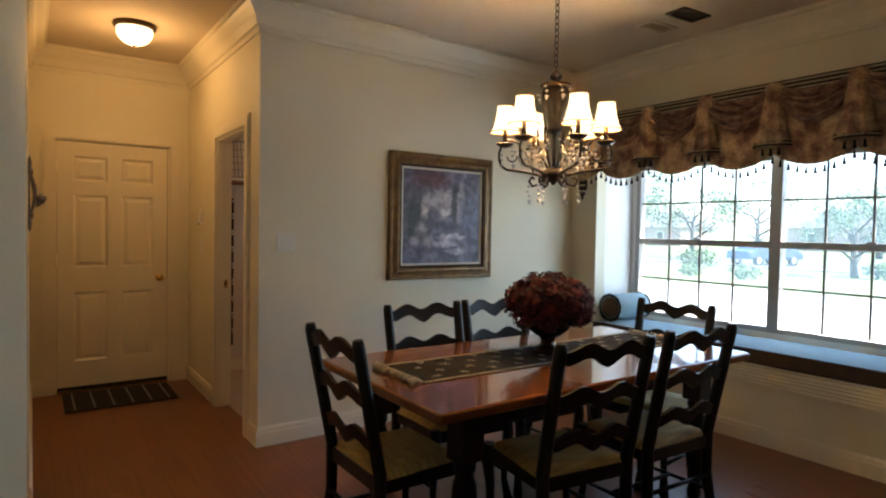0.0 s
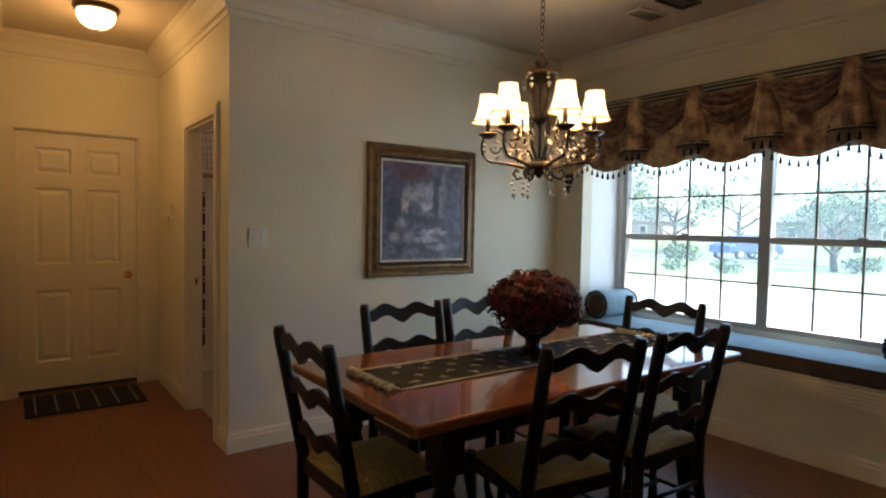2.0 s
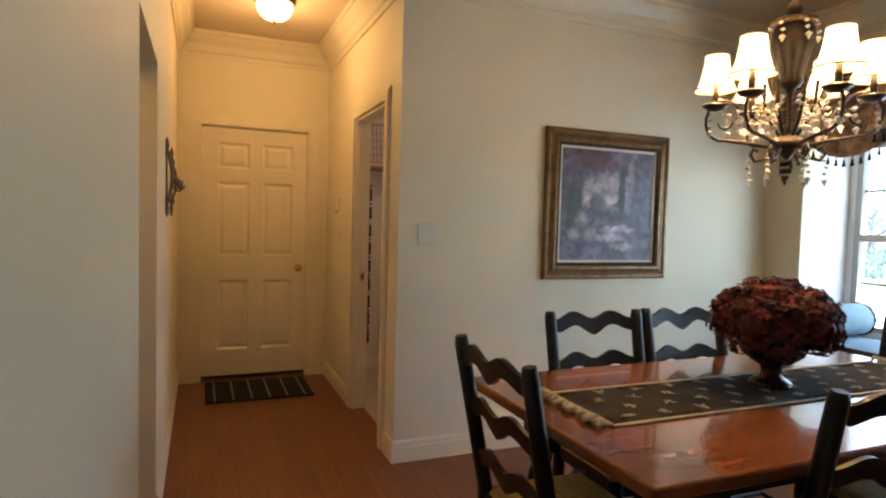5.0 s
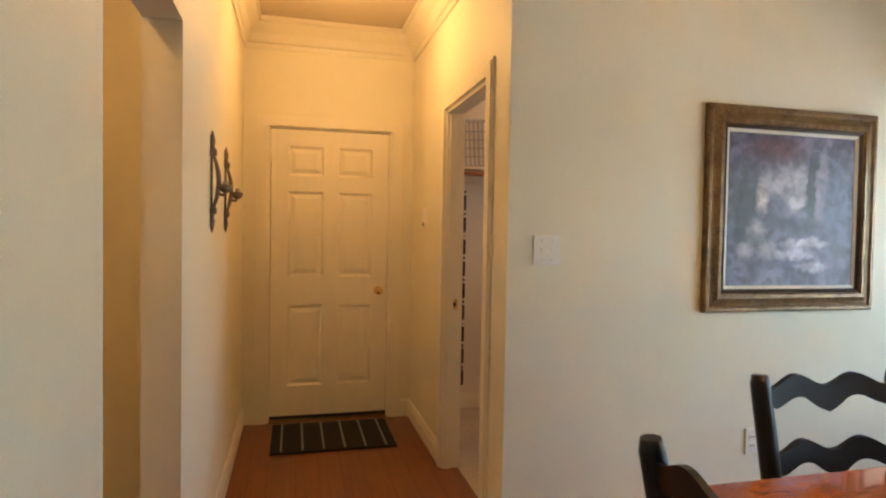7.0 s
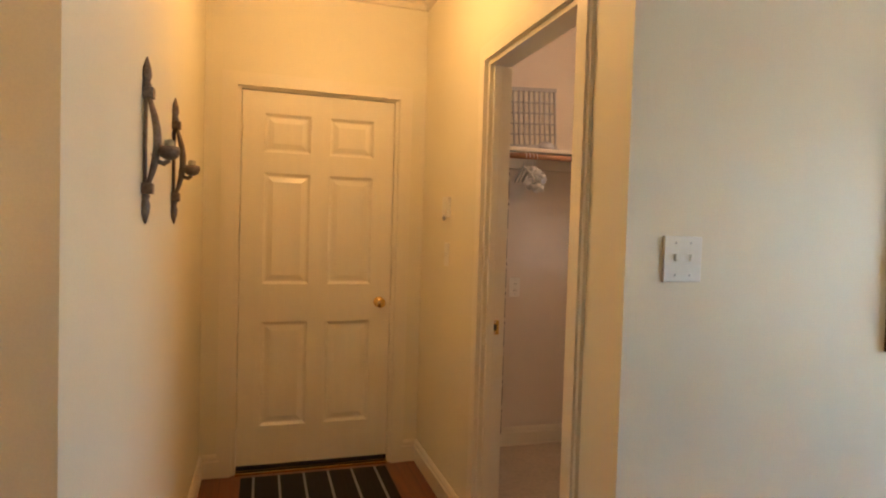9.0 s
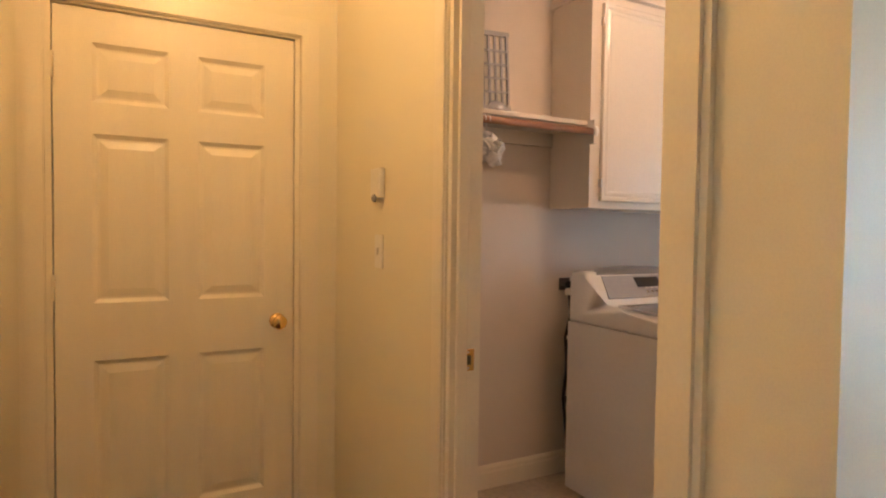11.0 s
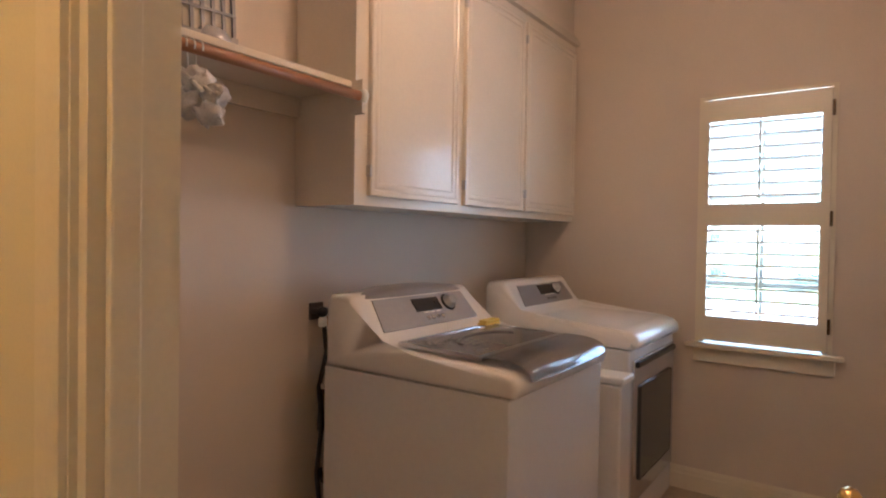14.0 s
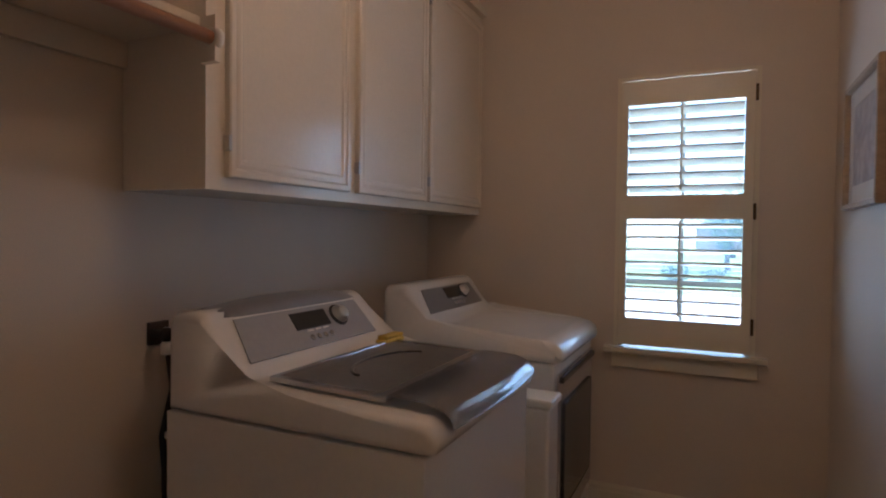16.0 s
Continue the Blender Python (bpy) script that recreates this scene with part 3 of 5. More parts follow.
def plate_on_wall(name, m, gang, label, category, outlet=False):
    """A switch or outlet plate on a wall that faces -y."""
    root = tagged(empty(name, m), label, category)
    w = 0.07 if gang == 1 else 0.118
    part("plate", soft_box(-w / 2, w / 2, -0.007, 0, -0.06, 0.06, 0.003), WHITEPLASTIC, root)
    for g in range(gang):
        x = (g - (gang - 1) / 2) * 0.046
        if outlet:
            for z in (-0.02, 0.02):
                part("socket", soft_box(x - 0.017, x + 0.017, -0.010, -0.006, z - 0.014, z + 0.014, 0.003), WHITEPLASTIC, root)
                # Black blocks take the place of the shade inside the open slots.
                for s in (-0.007, 0.007):
                    part("slot", boxes((x + s - 0.0015, x + s + 0.0015, -0.0115, -0.009, z - 0.004, z + 0.005)), RUBBER, root)
        else:
            part("toggle", soft_box(x - 0.005, x + 0.005, -0.014, -0.006, -0.004, 0.012, 0.002), WHITEPLASTIC, root)
        for z in (-0.042, 0.042):
            part("screw", lathe([(0.0035, 0), (0.002, 0.0012)], 8, pose(x, -0.007, z, 90)), STEEL, root)
    return root


plate_on_wall("light_switch", pose(1.985, YP, 1.285), 2, "white double light switch on the cream wall", "light switch")
plate_on_wall("wall_outlet", pose(3.02, YP, 0.42), 1, "white wall outlet low on the cream wall", "outlet", True)

# ---- picture over the chairs ----
picture = tagged(empty("framed_painting", pose(3.195, YP, 1.478)), "garden painting in a dark gilt and walnut frame", "painting")


def frame_ring(bm, w, h, profile):
    """A picture frame as mitred rings: profile of (inset from the outer edge, proud of the wall)."""
    rings = [[bm.verts.new((sx * (w / 2 - i), -d, sz * (h / 2 - i))) for sx, sz in ((-1, -1), (1, -1), (1, 1), (-1, 1))] for i, d in profile]
    for p, q in zip(rings, rings[1:]):
        for k in range(4):
            bm.faces.new((p[k], p[(k + 1) % 4], q[(k + 1) % 4], q[k]))


bm = bmesh.new()
frame_ring(bm, 0.935, 0.922, [(0, 0), (0, 0.022), (0.008, 0.03), (0.02, 0.03), (0.028, 0.022), (0.04, 0.024), (0.062, 0.036), (0.078, 0.036), (0.086, 0.026)])
part("frame", bm, GOLDFRAME, picture, "dark gilt moulded frame")
bm = bmesh.new()
frame_ring(bm, 0.765, 0.752, [(0.0, 0.027), (0.006, 0.03), (0.014, 0.024), (0.018, 0.016)])
part("inner_frame", bm, WALNUT, picture, "dark walnut inner edge")
bm = bmesh.new()
frame_ring(bm, 0.735, 0.722, [(0.0, 0.016), (0.004, 0.02), (0.016, 0.014), (0.018, 0.010)])
part("liner", bm, LINER, picture, "pale linen liner")


def painted_canvas():
    """A dusky garden: mauve sky and path, dark foliage, pale blossoms and a lit wall."""
    m = bpy.data.materials.new("garden_canvas")
    m.use_nodes = True
    nt = m.node_tree
    b = nt.nodes["Principled BSDF"]
    b.inputs["Roughness"].default_value = 0.45
    co = nt.nodes.new("ShaderNodeTexCoord")

    def noise_at(scale, detail, shift):
        mp, n = nt.nodes.new("ShaderNodeMapping"), nt.nodes.new("ShaderNodeTexNoise")
        mp.inputs["Location"].default_value = shift
        n.inputs["Scale"].default_value, n.inputs["Detail"].default_value, n.inputs["Distortion"].default_value = scale, detail, 0.6
        nt.links.new(co.outputs["Object"], mp.inputs[0]), nt.links.new(mp.outputs[0], n.inputs[0])
        return n.outputs[0]

    def blob(x, z, rx, rz, fuzz):
        mp, g, r = nt.nodes.new("ShaderNodeMapping"), nt.nodes.new("ShaderNodeTexGradient"), nt.nodes.new("ShaderNodeMapRange")
        mp.inputs["Location"].default_value, mp.inputs["Scale"].default_value = (-x / rx, 0, -z / rz), (1 / rx, 1, 1 / rz)
        mp.vector_type = "POINT"
        g.gradient_type = "SPHERICAL"
        nt.links.new(warp.outputs[0], mp.inputs[0]), nt.links.new(mp.outputs[0], g.inputs[0]), nt.links.new(g.outputs[0], r.inputs[0])
        r.inputs[1].default_value, r.inputs[2].default_value, r.inputs[4].default_value = 0.05, 0.12 + 0.8 * fuzz, 0.95
        return r.outputs[0]

    base = nt.nodes.new("ShaderNodeValToRGB")
    el = base.color_ramp.elements
    el[0].position, el[0].color = 0.32, (0.030, 0.028, 0.045, 1)
    el[1].position, el[1].color = 0.72, (0.17, 0.145, 0.20, 1)
    e = el.new(0.5)
    e.color = (0.085, 0.082, 0.125, 1)
    nt.links.new(noise_at(7, 6, (3, 0, 1)), base.inputs[0])
    warp = nt.nodes.new("ShaderNodeVectorMath")
    wob = nt.nodes.new("ShaderNodeTexNoise")
    wob.inputs["Scale"].default_value, wob.inputs["Detail"].default_value = 22, 4
    sc = nt.nodes.new("ShaderNodeVectorMath")
    sc.operation, warp.operation = "SCALE", "ADD"
    sc.inputs[3].default_value = 0.06
    off = nt.nodes.new("ShaderNodeVectorMath")
    off.operation = "SUBTRACT"
    off.inputs[1].default_value = (0.5, 0.5, 0.5)
    nt.links.new(co.outputs["Object"], wob.inputs[0]), nt.links.new(wob.outputs["Color"], off.inputs[0])
    nt.links.new(off.outputs[0], sc.inputs[0]), nt.links.new(co.outputs["Object"], warp.inputs[0]), nt.links.new(sc.outputs[0], warp.inputs[1])
    last = base.outputs[0]
    for color, x, z, rx, rz, fuzz in (((0.27, 0.25, 0.28), -0.01, 0.13, 0.21, 0.10, 0.6), ((0.085, 0.035, 0.045), -0.10, 0.28, 0.24, 0.10, 0.7), ((0.21, 0.19, 0.24), 0.17, 0.12, 0.055, 0.20, 0.4),
                                      ((0.025, 0.03, 0.04), 0.105, 0.09, 0.032, 0.21, 0.3), ((0.34, 0.31, 0.33), 0.02, 0.04, 0.07, 0.06, 0.5), ((0.08, 0.085, 0.14), 0.26, 0.02, 0.13, 0.24, 0.6),
                                      ((0.035, 0.04, 0.045), -0.26, -0.02, 0.12, 0.26, 0.6), ((0.40, 0.34, 0.33), -0.165, 0.06, 0.05, 0.10, 0.7), ((0.05, 0.05, 0.075), 0.0, -0.06, 0.22, 0.05, 0.6),
                                      ((0.37, 0.34, 0.38), 0.08, -0.15, 0.16, 0.035, 0.6), ((0.32, 0.30, 0.36), 0.02, -0.20, 0.14, 0.035, 0.6), ((0.30, 0.28, 0.34), 0.12, -0.26, 0.12, 0.03, 0.6),
                                      ((0.29, 0.25, 0.26), -0.19, -0.10, 0.07, 0.07, 0.95), ((0.27, 0.24, 0.26), -0.13, -0.18, 0.08, 0.06, 0.95), ((0.26, 0.22, 0.25), -0.25, -0.18, 0.06, 0.06, 0.95)):
        mx = nt.nodes.new("ShaderNodeMix")
        mx.data_type = "RGBA"
        mx.inputs[7].default_value = (*color, 1)
        nt.links.new(blob(x, z, rx, rz, fuzz), mx.inputs[0]), nt.links.new(last, mx.inputs[6])
        last = mx.outputs[2]
    dab = nt.nodes.new("ShaderNodeValToRGB")
    dab.color_ramp.elements[0].position, dab.color_ramp.elements[1].position = 0.36, 0.66
    dab.color_ramp.elements[0].color, dab.color_ramp.elements[1].color = (0.80, 0.80, 0.86, 1), (1.9, 1.84, 1.95, 1)
    nt.links.new(noise_at(18, 5, (1, 2, 3)), dab.inputs[0])
    brush = nt.nodes.new("ShaderNodeMix")
    brush.data_type, brush.blend_type = "RGBA", "MULTIPLY"
    brush.inputs[0].default_value = 1.0
    nt.links.new(last, brush.inputs[6]), nt.links.new(dab.outputs[0], brush.inputs[7])
    nt.links.new(brush.outputs[2], b.inputs["Base Color"])
    bp = nt.nodes.new("ShaderNodeBump")
    bp.inputs["Strength"].default_value, bp.inputs["Distance"].default_value = 0.4, 0.002
    nt.links.new(wob.outputs[0], bp.inputs["Height"]), nt.links.new(bp.outputs[0], b.inputs["Normal"])
    return m


part("canvas", boxes((-0.355, 0.355, -0.011, -0.004, -0.348, 0.348)), painted_canvas(), picture, "dusky painted garden with a pale path")


# ---- dining table ----
TX0, TX1, TY0, TY1, TZ = 1.77, 3.76, 2.37, 3.37, 0.765
table = tagged(empty("dining_table", pose((TX0 + TX1) / 2, (TY0 + TY1) / 2, 0)), "polished cherry dining table with a black base", "dining table")
hw, hd = (TX1 - TX0) / 2, (TY1 - TY0) / 2
bm = boxes((-hw, hw, -hd, hd, TZ - 0.042, TZ))
bmesh.ops.bevel(bm, geom=[e for e in bm.edges if abs(e.verts[0].co.z - e.verts[1].co.z) > 0.01], offset=0.014, segments=4, affect="EDGES", profile=0.5)
bmesh.ops.bevel(bm, geom=[e for e in bm.edges if all(v.co.z > TZ - 0.001 for v in e.verts) or all(v.co.z < TZ - 0.041 for v in e.verts)], offset=0.011, segments=3, affect="EDGES", profile=0.5)
part("tabletop", bm, TABLEWOOD, table, "polished cherry wood top")
bm = boxes((-hw + 0.2, hw - 0.2, -hd + 0.13, -hd + 0.155, TZ - 0.135, TZ - 0.042), (-hw + 0.2, hw - 0.2, hd - 0.155, hd - 0.13, TZ - 0.135, TZ - 0.042),
           (-hw + 0.2, -hw + 0.225, -hd + 0.155, hd - 0.155, TZ - 0.135, TZ - 0.042), (hw - 0.225, hw - 0.2, -hd + 0.155, hd - 0.155, TZ - 0.135, TZ - 0.042))
part("apron", bm, BLACKWOOD, table, "black painted apron")
LEG = [(0.034, 0), (0.036, 0.03), (0.028, 0.06), (0.034, 0.10), (0.046, 0.22), (0.052, 0.34), (0.046, 0.42), (0.034, 0.46), (0.044, 0.48), (0.044, 0.50), (0.036, 0.515)]
for sx in (-1, 1):
    for sy in (-1, 1):
        m = pose(sx * (hw - 0.23), sy * (hd - 0.16), 0)
        bm = lathe(LEG, 20, m)
        box(bm, sx * (hw - 0.23) - 0.05, sx * (hw - 0.23) + 0.05, sy * (hd - 0.16) - 0.05, sy * (hd - 0.16) + 0.05, 0.515, TZ - 0.043)
        part("leg", bm, BLACKWOOD, table, "thick turned black leg")

runner = tagged(empty("table_runner", pose(2.80, 2.905, TZ)), "dark woven runner with pale leaf marks and tasselled ends", "table runner")
RL, RW = 1.72, 0.34
bm = bmesh.new()
rnd = random.Random(5)
grid = [[bm.verts.new((-RL / 2 + RL * i / 40, -RW / 2 + RW * j / 8, 0.003 + 0.0012 * math.sin(i * 0.9 + j * 0.7))) for j in range(9)] for i in range(41)]
for i in range(40):
    for j in range(8):
        bm.faces.new((grid[i][j], grid[i + 1][j], grid[i + 1][j + 1], grid[i][j + 1])).smooth = True
bmesh.ops.solidify(bm, geom=bm.faces[:], thickness=0.003)
part("cloth", bm, RUNNER, runner)
for s in (-1, 1):
    part("edging", soft_box(-RL / 2, RL / 2, s * RW / 2 - 0.008, s * RW / 2 + 0.004, 0.001, 0.008, 0.002, 1), IVORY, runner, "narrow pale edging")
for i in range(11):
    for j in range(4):
        x, y = -0.76 + i * 0.152 + 0.076 * (j % 2), -0.12 + j * 0.08
        if abs(x) > 0.84:
            continue
        bm = bmesh.new()
        for k in range(4):
            m = pose(x + rnd.uniform(-0.012, 0.012), y + rnd.uniform(-0.01, 0.01), 0.0075, 0, 0, rnd.uniform(0, 180))
            box(bm, -0.017, 0.017, -0.004, 0.004, 0, 0.0014, m)
        part("leaf_mark", bm, IVORY, runner, "pale embroidered leaf")
for s in (-1, 1):
    for k in range(15):
        y = -RW / 2 + RW * k / 14
        x = s * (RL / 2 + 0.002)
        bm = tube([(x, y, 0.008), (x + s * 0.03, y + rnd.uniform(-0.012, 0.012), 0.014 + rnd.uniform(0, 0.008)), (x + s * rnd.uniform(0.045, 0.065), y + rnd.uniform(-0.02, 0.02), 0.009)], 0.010, 6, None, [0.5, 1.2, 0.9])
        part("tassel", bm, IVORY, runner, "knotted ivory tassel")

urn = tagged(empty("flower_urn", pose(2.80, 2.905, TZ + 0.009)), "dark pedestal urn filled with dried dark red hydrangeas", "flower arrangement")
part("urn", lathe([(0.072, 0), (0.076, 0.010), (0.066, 0.02), (0.042, 0.034), (0.034, 0.055), (0.040, 0.075), (0.068, 0.09), (0.105, 0.12), (0.122, 0.155), (0.124, 0.172), (0.11, 0.172)], 28), URN, urn, "glazed dark red pedestal urn")
rnd = random.Random(3)
for h in range(84):
    u, ang = rnd.uniform(-0.45, 1), rnd.uniform(0, 2 * math.pi)
    rr = math.sqrt(max(0, 1 - u * u)) if u > 0 else 1.0 - 0.25 * abs(u)
    c = Vector((0.176 * rr * math.cos(ang), 0.176 * rr * math.sin(ang), 0.235 + 0.125 * u))
    bm = bmesh.new()
    size = rnd.uniform(0.045, 0.06)
    for k in range(64):
        d = Vector((rnd.gauss(0, 1), rnd.gauss(0, 1), rnd.gauss(0, 1))).normalized()
        p = c + d * size * rnd.uniform(0.8, 1.05)
        t1 = d.orthogonal().normalized()
        t1 = (Matrix.Rotation(rnd.uniform(0, 6.28), 3, d) @ t1)
        t2 = d.cross(t1)
        s = rnd.uniform(0.010, 0.017)
        vs = [bm.verts.new(p + q) for q in (-t1 * s, -t2 * s * 0.8 + d * s * 0.3, t1 * s + d * s * 0.5, t2 * s * 0.8 + d * s * 0.3)]
        bm.faces.new((vs[0], vs[1], vs[2])), bm.faces.new((vs[0], vs[2], vs[3]))
    part("flower_head", bm, PETAL, urn, "dried dark red hydrangea head")
part("flower_core", lathe([(0.06, 0.165), (0.16, 0.19), (0.185, 0.24), (0.15, 0.315), (0.05, 0.36)], 16), PETAL, urn)


# ---- chairs ----
def wavy_slat(w, top, bottom, lean, y0):
    """A scalloped ladder-back slat: two humps above, a heart-shaped dip in the middle; it bows back."""
    bm = bmesh.new()
    cols, n = [], 28
    for i in range(n + 1):
        u = -1 + 2 * i / n
        hump = 0.5 - 0.5 * math.cos(2 * math.pi * min(1, abs(u) / 0.92))
        zt = top - 0.030 + 0.032 * hump
        zb = bottom + 0.028 * hump - 0.016 * (1 - min(1, abs(u) * 3.2)) + 0.006 * (abs(u) > 0.9)
        bow = -0.018 * (1 - u * u)
        row = []
        for z, dy in ((zb, -0.008), (zb, 0.008), (zt, 0.008), (zt, -0.008)):
            row.append(bm.verts.new((u * w / 2, y0 - lean * (z - 0.45) + bow + dy, z)))
        cols.append(row)
    for a, b in zip(cols, cols[1:]):
        for k in range(4):
            bm.faces.new((a[k], b[k], b[(k + 1) % 4], a[(k + 1) % 4]))
    bm.faces.new(cols[0]), bm.faces.new(cols[-1][::-1])
    return bm


def dining_chair():
    """A ladder-back chair that faces +y; its origin lies on the floor under the seat's middle."""
    root = tagged(empty("dining_chair"), "black ladder-back dining chair with a woven rush seat", "chair", "chairs round the table")
    lean, yb, hw = 0.20, -0.2, 0.215
    for s in (-1, 1):
        pts = [(s * (hw + 0.005), yb - 0.045, 0), (s * hw, yb, 0.25), (s * hw, yb, 0.45), (s * (hw + 0.004), yb - lean * 0.28, 0.73), (s * (hw + 0.008), yb - lean * 0.50, 0.95), (s * (hw + 0.008), yb - lean * 0.515, 0.975)]
        bm = tube(pts, 0.027, 8, None, [0.75, 0.95, 1.0, 0.98, 0.95, 0.75])
        part("back_post", bm, BLACKWOOD, root)
        pts = [(s * 0.232, 0.205, 0), (s * 0.226, 0.2, 0.02), (s * 0.212, 0.178, 0.12), (s * 0.212, 0.185, 0.26), (s * 0.218, 0.198, 0.36), (s * 0.214, 0.19, 0.44)]
        part("front_leg", tube(pts, 0.027, 10, None, [0.85, 0.95, 0.62, 0.8, 1.1, 1.05]), BLACKWOOD, root, "curved black front leg")
        part("side_rail", soft_box(s * 0.212 - 0.012, s * 0.212 + 0.012, yb, 0.19, 0.375, 0.43, 0.004), BLACKWOOD, root)
        part("side_stretcher", tube([(s * 0.217, yb - 0.02, 0.17), (s * 0.214, 0.18, 0.16)], 0.010), BLACKWOOD, root)
    part("front_rail", soft_box(-0.212, 0.212, 0.178, 0.202, 0.375, 0.43, 0.004), BLACKWOOD, root)
    part("back_rail", soft_box(-0.212, 0.212, yb - 0.01, yb + 0.014, 0.375, 0.43, 0.004), BLACKWOOD, root)
    part("cross_stretcher", tube([(-0.215, 0.0, 0.165), (0.215, 0.0, 0.165)], 0.010), BLACKWOOD, root)
    part("back_stretcher", tube([(-0.215, yb - 0.01, 0.24), (0.215, yb - 0.01, 0.24)], 0.010), BLACKWOOD, root)
    for top, bottom in ((0.968, 0.882), (0.795, 0.71), (0.62, 0.535)):
        part("slat", wavy_slat(0.42, top, bottom, lean, yb), BLACKWOOD, root, "scalloped black back slat")
    bm = bmesh.new()
    n = 14
    g = [[None] * (n + 1) for _ in range(n + 1)]
    for i in range(n + 1):
        for j in range(n + 1):
            u, v = -1 + 2 * i / n, -1 + 2 * j / n
            edge = max(abs(u), abs(v))
            z = 0.448 + 0.012 * (1 - edge ** 4) - 0.010 * (1 - min(abs(abs(u) - abs(v)) * 3, 1)) * (1 - edge) + (-0.02 if edge > 0.99 else 0)
            g[i][j] = bm.verts.new((u * (0.222 - 0.008 * v), 0.0 + v * 0.2, z))
    for i in range(n):
        for j in range(n):
            bm.faces.new((g[i][j], g[i + 1][j], g[i + 1][j + 1], g[i][j + 1])).smooth = True
    part("seat", bm, RUSH, root, "golden woven rush seat")
    return root


chair = dining_chair()
SPOTS = ((1.93, 2.92, -90), (2.43, 3.215, 177), (2.955, 3.215, 179), (2.505, 2.55, -8), (3.09, 2.535, -2.5), (3.55, 2.85, 96))
chair.matrix_basis = pose(SPOTS[0][0], SPOTS[0][1], 0, 0, 0, SPOTS[0][2])
for x, y, a in SPOTS[1:]:
    copy_thing(chair, pose(x, y, 0, 0, 0, a))


def sheet(*corners):
    """One pane of glass as a single face."""
    bm = bmesh.new()
    bm.faces.new([bm.verts.new(p) for p in corners])
    return bm


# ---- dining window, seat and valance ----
# Grey that carries the backlit look of the frame in its colour.
BACKLITGREY = material("backlit_frame_grey", (0.42, 0.40, 0.37), 0.45, vary=0.05, grain=80, bump=0.05)
window = tagged(empty("window_1", pose(5.1, 2.90, 0)), "wide double-hung window above the seat, grilles darkened as if backlit", "window", "", "structure")
Z0, Z1, ZM = 0.675, 1.97, 1.315
for c in (-0.60, 0.60):
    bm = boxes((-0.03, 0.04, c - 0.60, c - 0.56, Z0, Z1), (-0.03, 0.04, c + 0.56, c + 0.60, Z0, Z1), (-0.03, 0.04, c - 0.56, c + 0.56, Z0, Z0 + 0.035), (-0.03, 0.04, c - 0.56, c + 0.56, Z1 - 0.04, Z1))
    part("window_frame", bm, BACKLITGREY, window, "sash frame painted backlit grey")
    part("meeting_rail", soft_box(-0.024, 0.034, c - 0.56, c + 0.56, ZM - 0.024, ZM + 0.024, 0.004), BACKLITGREY, window)
    part("latch", soft_box(-0.036, -0.022, c - 0.03, c + 0.03, ZM + 0.018, ZM + 0.036, 0.004), STEEL, window)
    # Near-black muntins: their darkness against the daylight is put into the colour.
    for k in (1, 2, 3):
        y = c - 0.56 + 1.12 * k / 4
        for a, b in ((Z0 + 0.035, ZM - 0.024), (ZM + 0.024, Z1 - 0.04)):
            part("muntin", boxes((-0.004, 0.012, y - 0.007, y + 0.007, a, b)), DARKBROWN, window)
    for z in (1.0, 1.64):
        part("muntin", boxes((-0.003, 0.013, c - 0.56, c + 0.56, z - 0.007, z + 0.007)), DARKBROWN, window)
    for a, b in ((Z0 + 0.035, ZM - 0.024), (ZM + 0.024, Z1 - 0.04)):
        pane = part("pane", sheet((0.018, c - 0.56, a), (0.018, c + 0.56, a), (0.018, c + 0.56, b), (0.018, c - 0.56, b)), HAZED, window)
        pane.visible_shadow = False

cushion = tagged(empty("seat_cushion", pose(4.78, 2.91, 0.531)), "long teal seat cushion with brown sides in the alcove", "seat cushion")
bm = soft_box(-0.205, 0.295, -1.235, 1.235, 0, 0.095, 0.014, 3)
part("boxing", bm, BROWNFABRIC, cushion, "dark brown cushion sides")
bm = bmesh.new()
n, k = 8, 60
g = [[bm.verts.new((-0.2 + 0.49 * i / n, -1.23 + 2.46 * j / k, 0.096 + 0.02 * (1 - (2 * i / n - 1) ** 4) * (1 - (2 * j / k - 1) ** 20) + 0.0016 * math.sin(j * 1.3 + i))) for j in range(k + 1)] for i in range(n + 1)]
for i in range(n):
    for j in range(k):
        bm.faces.new((g[i][j], g[i + 1][j], g[i + 1][j + 1], g[i][j + 1])).smooth = True
part("cover", bm, TEAL, cushion, "teal woven cushion top")
part("piping", tube([(-0.203, -1.23, 0.094), (-0.203, 1.23, 0.094)], 0.005), BROWNFABRIC, cushion)

bolster = tagged(empty("bolster", pose(4.835, 4.01, 0.757)), "teal bolster cushion with black fringed ends on the seat", "bolster cushion", "bolsters on the window seat")
part("cover", lathe([(0.10, -0.20), (0.107, -0.19), (0.109, -0.08), (0.111, 0), (0.109, 0.08), (0.107, 0.19), (0.10, 0.20)], 28, pose(0, 0, 0, 0, 90)), TEAL, bolster)
rnd = random.Random(8)
